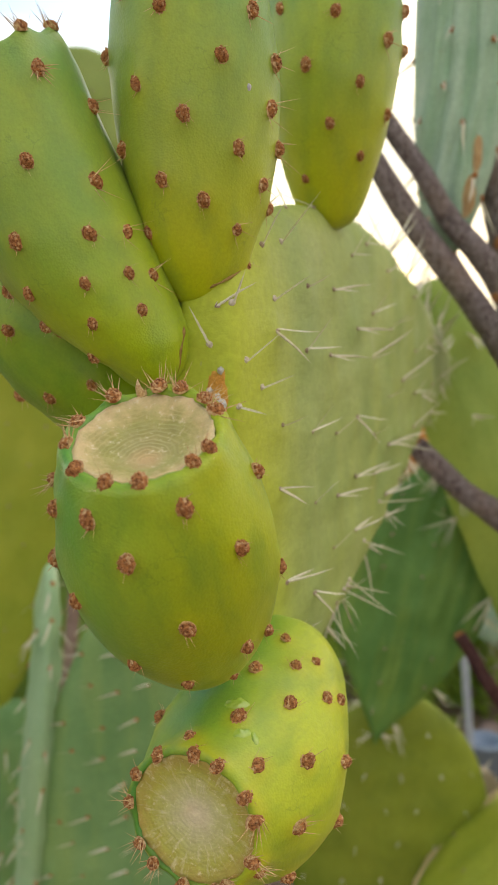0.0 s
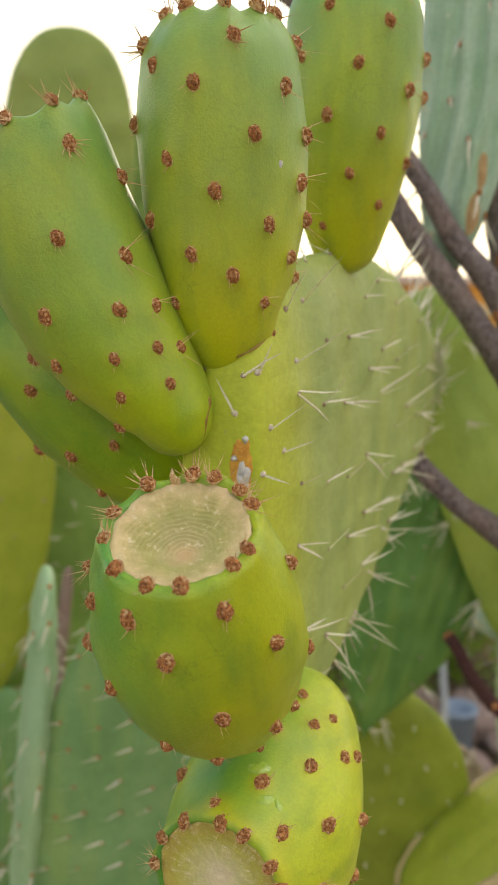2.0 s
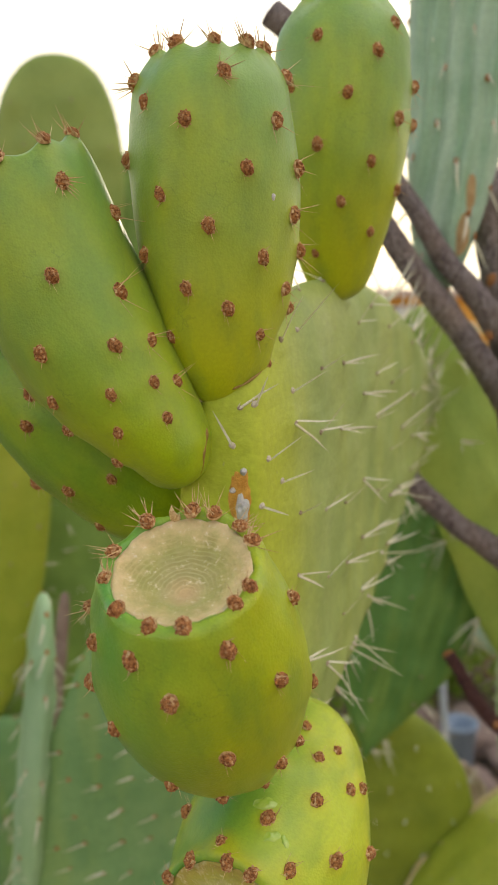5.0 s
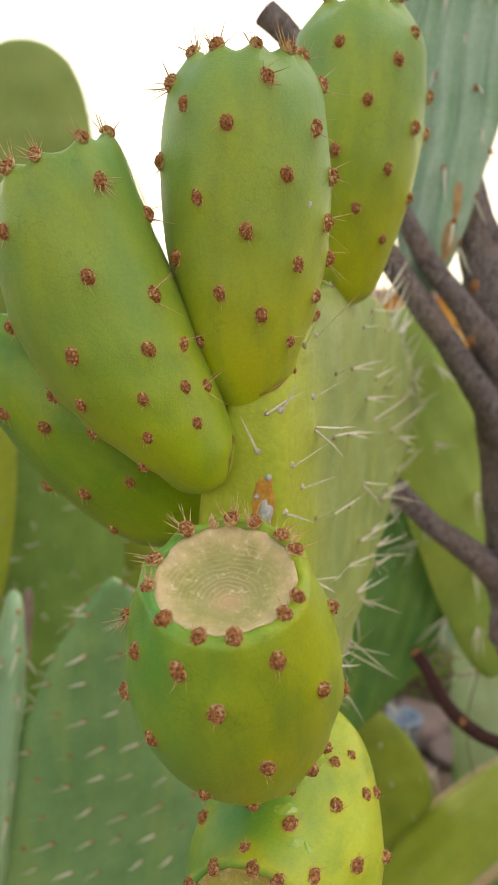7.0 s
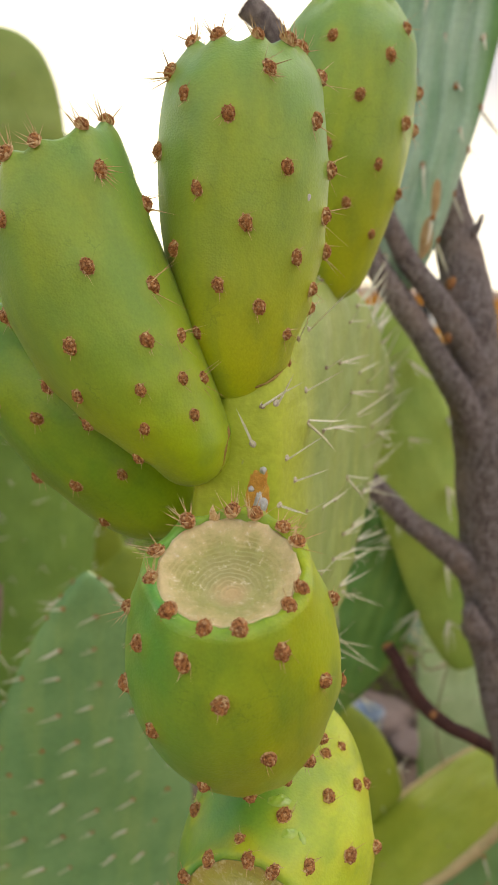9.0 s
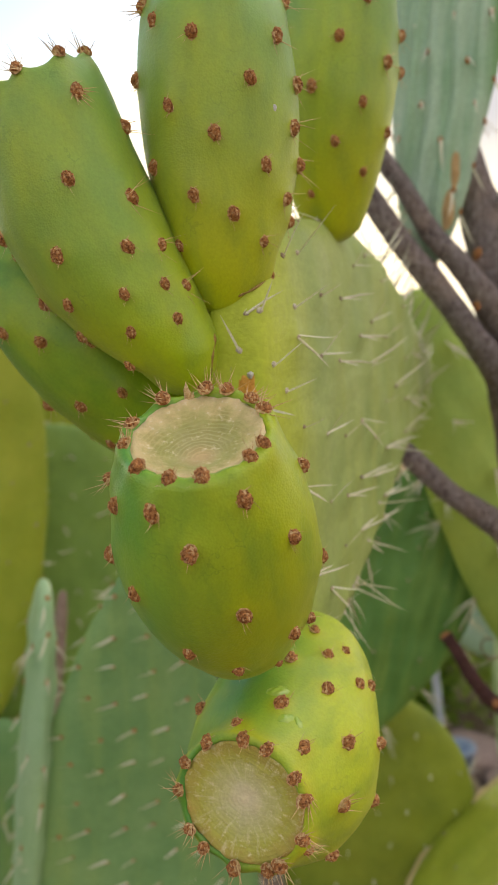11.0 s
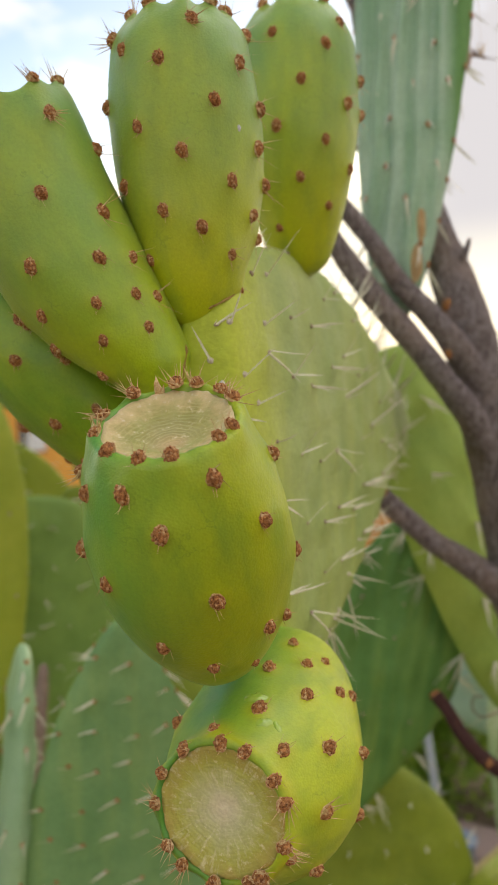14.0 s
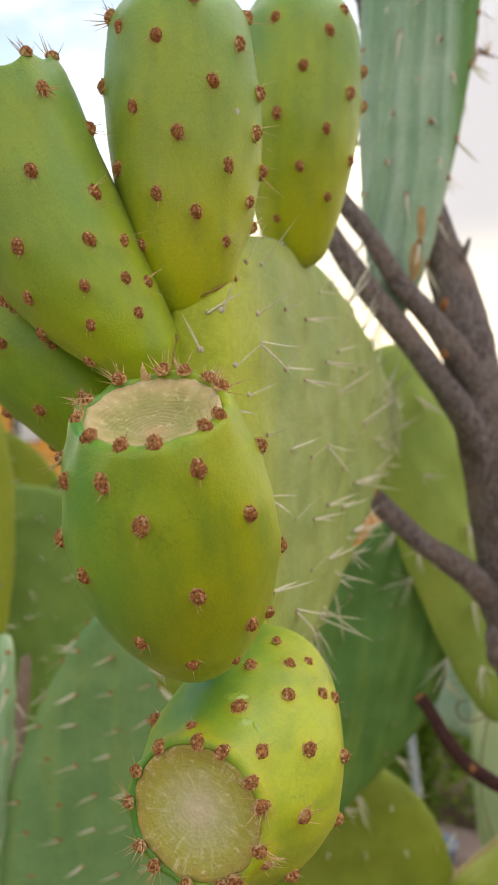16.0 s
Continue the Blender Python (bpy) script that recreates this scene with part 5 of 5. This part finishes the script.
# ---- areoles on the near edge of the front pad, seams and small wounds ----
flesh = [o for o in front.children if o.name.startswith("pad_flesh")][0]
bpy.context.view_layer.update()


def edge_areole(at, way, length):
    """A woolly areole with one strong spine on the pad's edge."""
    local = flesh.matrix_world.inverted()
    _, spot, n, _ = flesh.closest_point_on_mesh(local @ Vector(at))
    turn = frame_of(n, (0.1, 0.2, 1))
    bm = bmesh.new()
    faces = dome(bm, 0.0011, 0.0014, 0.0011, 0, 3, 9, 0.12, random.Random(int(at[0] * 1e5)))
    spike(bm, faces[22], turn.inverted() @ (local.to_3x3() @ Vector(way).normalized()) * length, 1, 1.3, 1.1)
    ob = mesh_object("areole", bm, (PALE_CUSHION, THORN), front, smooth=False)
    place(ob, turn, spot)


for at, way, length in (
    ((-0.0118, 0.2632, 1.2963), (-0.5, -0.25, 0.95), 0.013),
    ((-0.0048, 0.263, 1.309), (0.35, -0.4, 0.95), 0.011),
    ((-0.0007, 0.2657, 1.2916), (0.8, -0.45, 0.7), 0.014),
    ((-0.0029, 0.2623, 1.2775), (0.9, -0.5, -0.2), 0.009),
    ((0.0079, 0.2849, 1.3108), (0.8, -0.3, 0.55), 0.014),
    ((0.0107, 0.2966, 1.3303), (0.55, -0.45, 0.7), 0.022),
    ((0.0044, 0.2755, 1.2826), (0.9, -0.2, 0.4), 0.011),
    ((0.034, 0.352, 1.182), (0.5, -0.55, -0.75), 0.021),
    ((0.036, 0.356, 1.184), (0.15, -0.6, -0.9), 0.017),
    ((0.043, 0.363, 1.189), (0.85, -0.6, -0.3), 0.026),
    ((0.0445, 0.366, 1.19), (0.9, -0.45, -0.05), 0.019),
    ((0.045, 0.368, 1.192), (0.75, -0.65, -0.5), 0.024),
    ((0.02, 0.31, 1.188), (0.7, -0.6, -0.55), 0.028),
    ((0.024, 0.315, 1.187), (0.55, -0.5, -0.8), 0.022),
    ((0.057, 0.385, 1.205), (0.9, -0.5, -0.2), 0.02),
    ((0.07, 0.41, 1.218), (0.95, -0.4, 0.15), 0.022),
    ((0.084, 0.43, 1.243), (0.95, -0.35, -0.15), 0.023),
):
    edge_areole(at, way, length)

SEAM = rough_material("brown_seam", (0.45, 0.3, 0.09), (0.28, 0.16, 0.05), 300, 0.85, 0.001)
fruits = {o["label"].split()[0]: o for o in bpy.context.scene.objects if o.name.startswith("prickly_pear_fruit")}
upright, leaning = fruits["tall"], fruits["leaning"]


def on_skin(fruit, at):
    skin = [o for o in fruit.children if o.name.startswith("skin")][0]
    m = skin.matrix_world
    _, spot, n, _ = skin.closest_point_on_mesh(m.inverted() @ Vector(at))
    return m @ spot, (m.to_3x3() @ n).normalized()


def seam(fruit, points, radius, seed, snap=True):
    line = []
    for i, at in enumerate(points):
        spot, n = on_skin(fruit, at) if snap else (Vector(at), Vector((0, 1, 0)))
        line.append((*(fruit.matrix_world.inverted() @ (spot - n * radius * 0.3)), radius * (0.75 + 0.5 * (i % 2)) * (0.4 if i in (0, len(points) - 1) else 1)))
    mesh_object("seam", tube(line, 0.4, 8, seed, 6), SEAM, fruit, "brown corky seam at the base")


seam(upright, [(-0.0172, 0.2695, 1.3094), (-0.0152, 0.267, 1.311), (-0.0128, 0.2655, 1.3127), (-0.0107, 0.264, 1.3138), (-0.0086, 0.2637, 1.3147), (-0.0055, 0.2655, 1.3165), (-0.0025, 0.2683, 1.3186)], 0.00035, 1, False)
seam(leaning, [(-0.0192, 0.263, 1.302), (-0.0196, 0.2615, 1.2997), (-0.0201, 0.261, 1.2968), (-0.0206, 0.2605, 1.2939), (-0.0212, 0.2617, 1.2907), (-0.0217, 0.2629, 1.2875)], 0.0006, 2)
spot, n = on_skin(upright, (0.0002, 0.2541, 1.3685))
blister("pale_fleck", upright, spot, n, 0.0009, 0.0013, 0.0004, CRUST, 11, "small white fleck")

# ---- dry flake on the front fruit's crown, swellings on the ripening one ----
plump, ripe = fruits["plump"], fruits["yellow-green"]
a = radians(-88)
bm = bmesh.new()
cone(bm, (0, 0, -0.0005), (0.0002, 0.0004, 0.0048), 0.0013, 7, 0, 0.0, (0.0004, 0.0003, 0.0))
cone(bm, (-0.0008, 0.0003, -0.0005), (-0.0014, 0.0006, 0.002), 0.0006, 5, 0)
cone(bm, (0.0009, 0.0003, -0.0005), (0.0013, 0.0007, 0.0016), 0.0006, 5, 0)
flake = mesh_object("dry_flake", bm, HAIR, plump, "pointed dry tan flake")
flake.location = FRUIT_A.axis_at(FRUIT_A.top) + Vector((0.0178 * math.cos(a), 0.0178 * math.sin(a), 0.0012))
WET, nt, p = material("wet_green_skin", rough=0.12, spec=0.6)
tcn = nt.nodes.new("ShaderNodeTexCoord")
nt.links.new(ramp_of(nt, noise_of(nt, tcn.outputs["Object"], 300, 4), [(0.35, (0.3, 0.45, 0.04)), (0.65, (0.44, 0.55, 0.1))]), p.inputs["Base Color"])
for at, w, h, depth, seed in (((-0.002, 0.229, 1.1885), 0.0032, 0.0016, 0.0007, 21), ((0.0012, 0.229, 1.1862), 0.0012, 0.0022, 0.0006, 22), ((-0.004, 0.236, 1.2005), 0.0042, 0.0024, 0.0012, 23)):
    spot, n = on_skin(ripe, at)
    blister("blister", ripe, spot, n, w, h, depth, WET, seed, "glossy wet green blister")

# ---- thin dry stems, and a husk hanging by a thread ----
STEM = rough_material("dry_stem", (0.3, 0.17, 0.09), (0.2, 0.1, 0.06), 200, 0.85, 0.0005)
for line in (
    [(0.2, 0.64, 1.064, 0.0005), (0.193, 0.64, 1.064, 0.0006), (0.1905, 0.64, 1.0575, 0.0006), (0.1945, 0.64, 1.05, 0.0007), (0.203, 0.641, 1.048, 0.0007), (0.226, 0.648, 1.0525, 0.0008)],
    [(0.223, 0.66, 1.045, 0.0005), (0.217, 0.66, 1.015, 0.0005), (0.2165, 0.66, 0.983, 0.0004), (0.225, 0.66, 0.95, 0.0004)],
):
    mesh_object("dry_stem", tube(line, 0.15, 8, 0, 5), STEM, main, "thin curled dry stem")
husk = new("dry_husk")
tagged(husk, "brown dry flower husk hanging on a spider's thread", "husk")
husk.location = (0.184, 0.55, 1.523)
rng = random.Random(31)
bm = bmesh.new()
for i in range(16):
    way = Vector((rng.uniform(-0.9, 0.9), rng.uniform(-0.5, 0.5), rng.uniform(-0.7, 0.7)))
    root = way * 0.002
    cone(bm, root, root + way * rng.uniform(0.003, 0.006), 0.0008, 5, 0, 0.0, (rng.uniform(-0.001, 0.001), 0, 0.0006))
mesh_object("husk_body", bm, STEM, husk)
mesh_object("stalk", tube([(-0.011, 0.0, -0.006, 0.0003), (-0.004, 0.0, -0.001, 0.0006), (0.004, 0.0, -0.001, 0.0005), (0.014, 0.0, -0.003, 0.0002)], 0.1, 7, 0, 4), STEM, husk)
bm = bmesh.new()
for i in range(9):
    a = i * math.tau / 9
    cone(bm, (0.003 + 0.0012 * math.cos(a), 0.0012 * math.sin(a), 0.0), (0.004 + 0.0032 * math.cos(a), 0.0032 * math.sin(a), 0.009), 0.0004, 4, 0)
mesh_object("bristles", bm, HAIR, husk, "pale papery bristles")
mesh_object("thread", tube([(0.0045, 0, 0.006, 0.0001), (0.003, 0, 0.02, 0.0001), (0.001, 0.0, 0.05, 0.0001), (-0.006, 0.002, 0.06, 0.0001), (-0.018, 0.004, 0.055, 0.0001)], 0.0, 5, 0, 3), HAIR, husk)
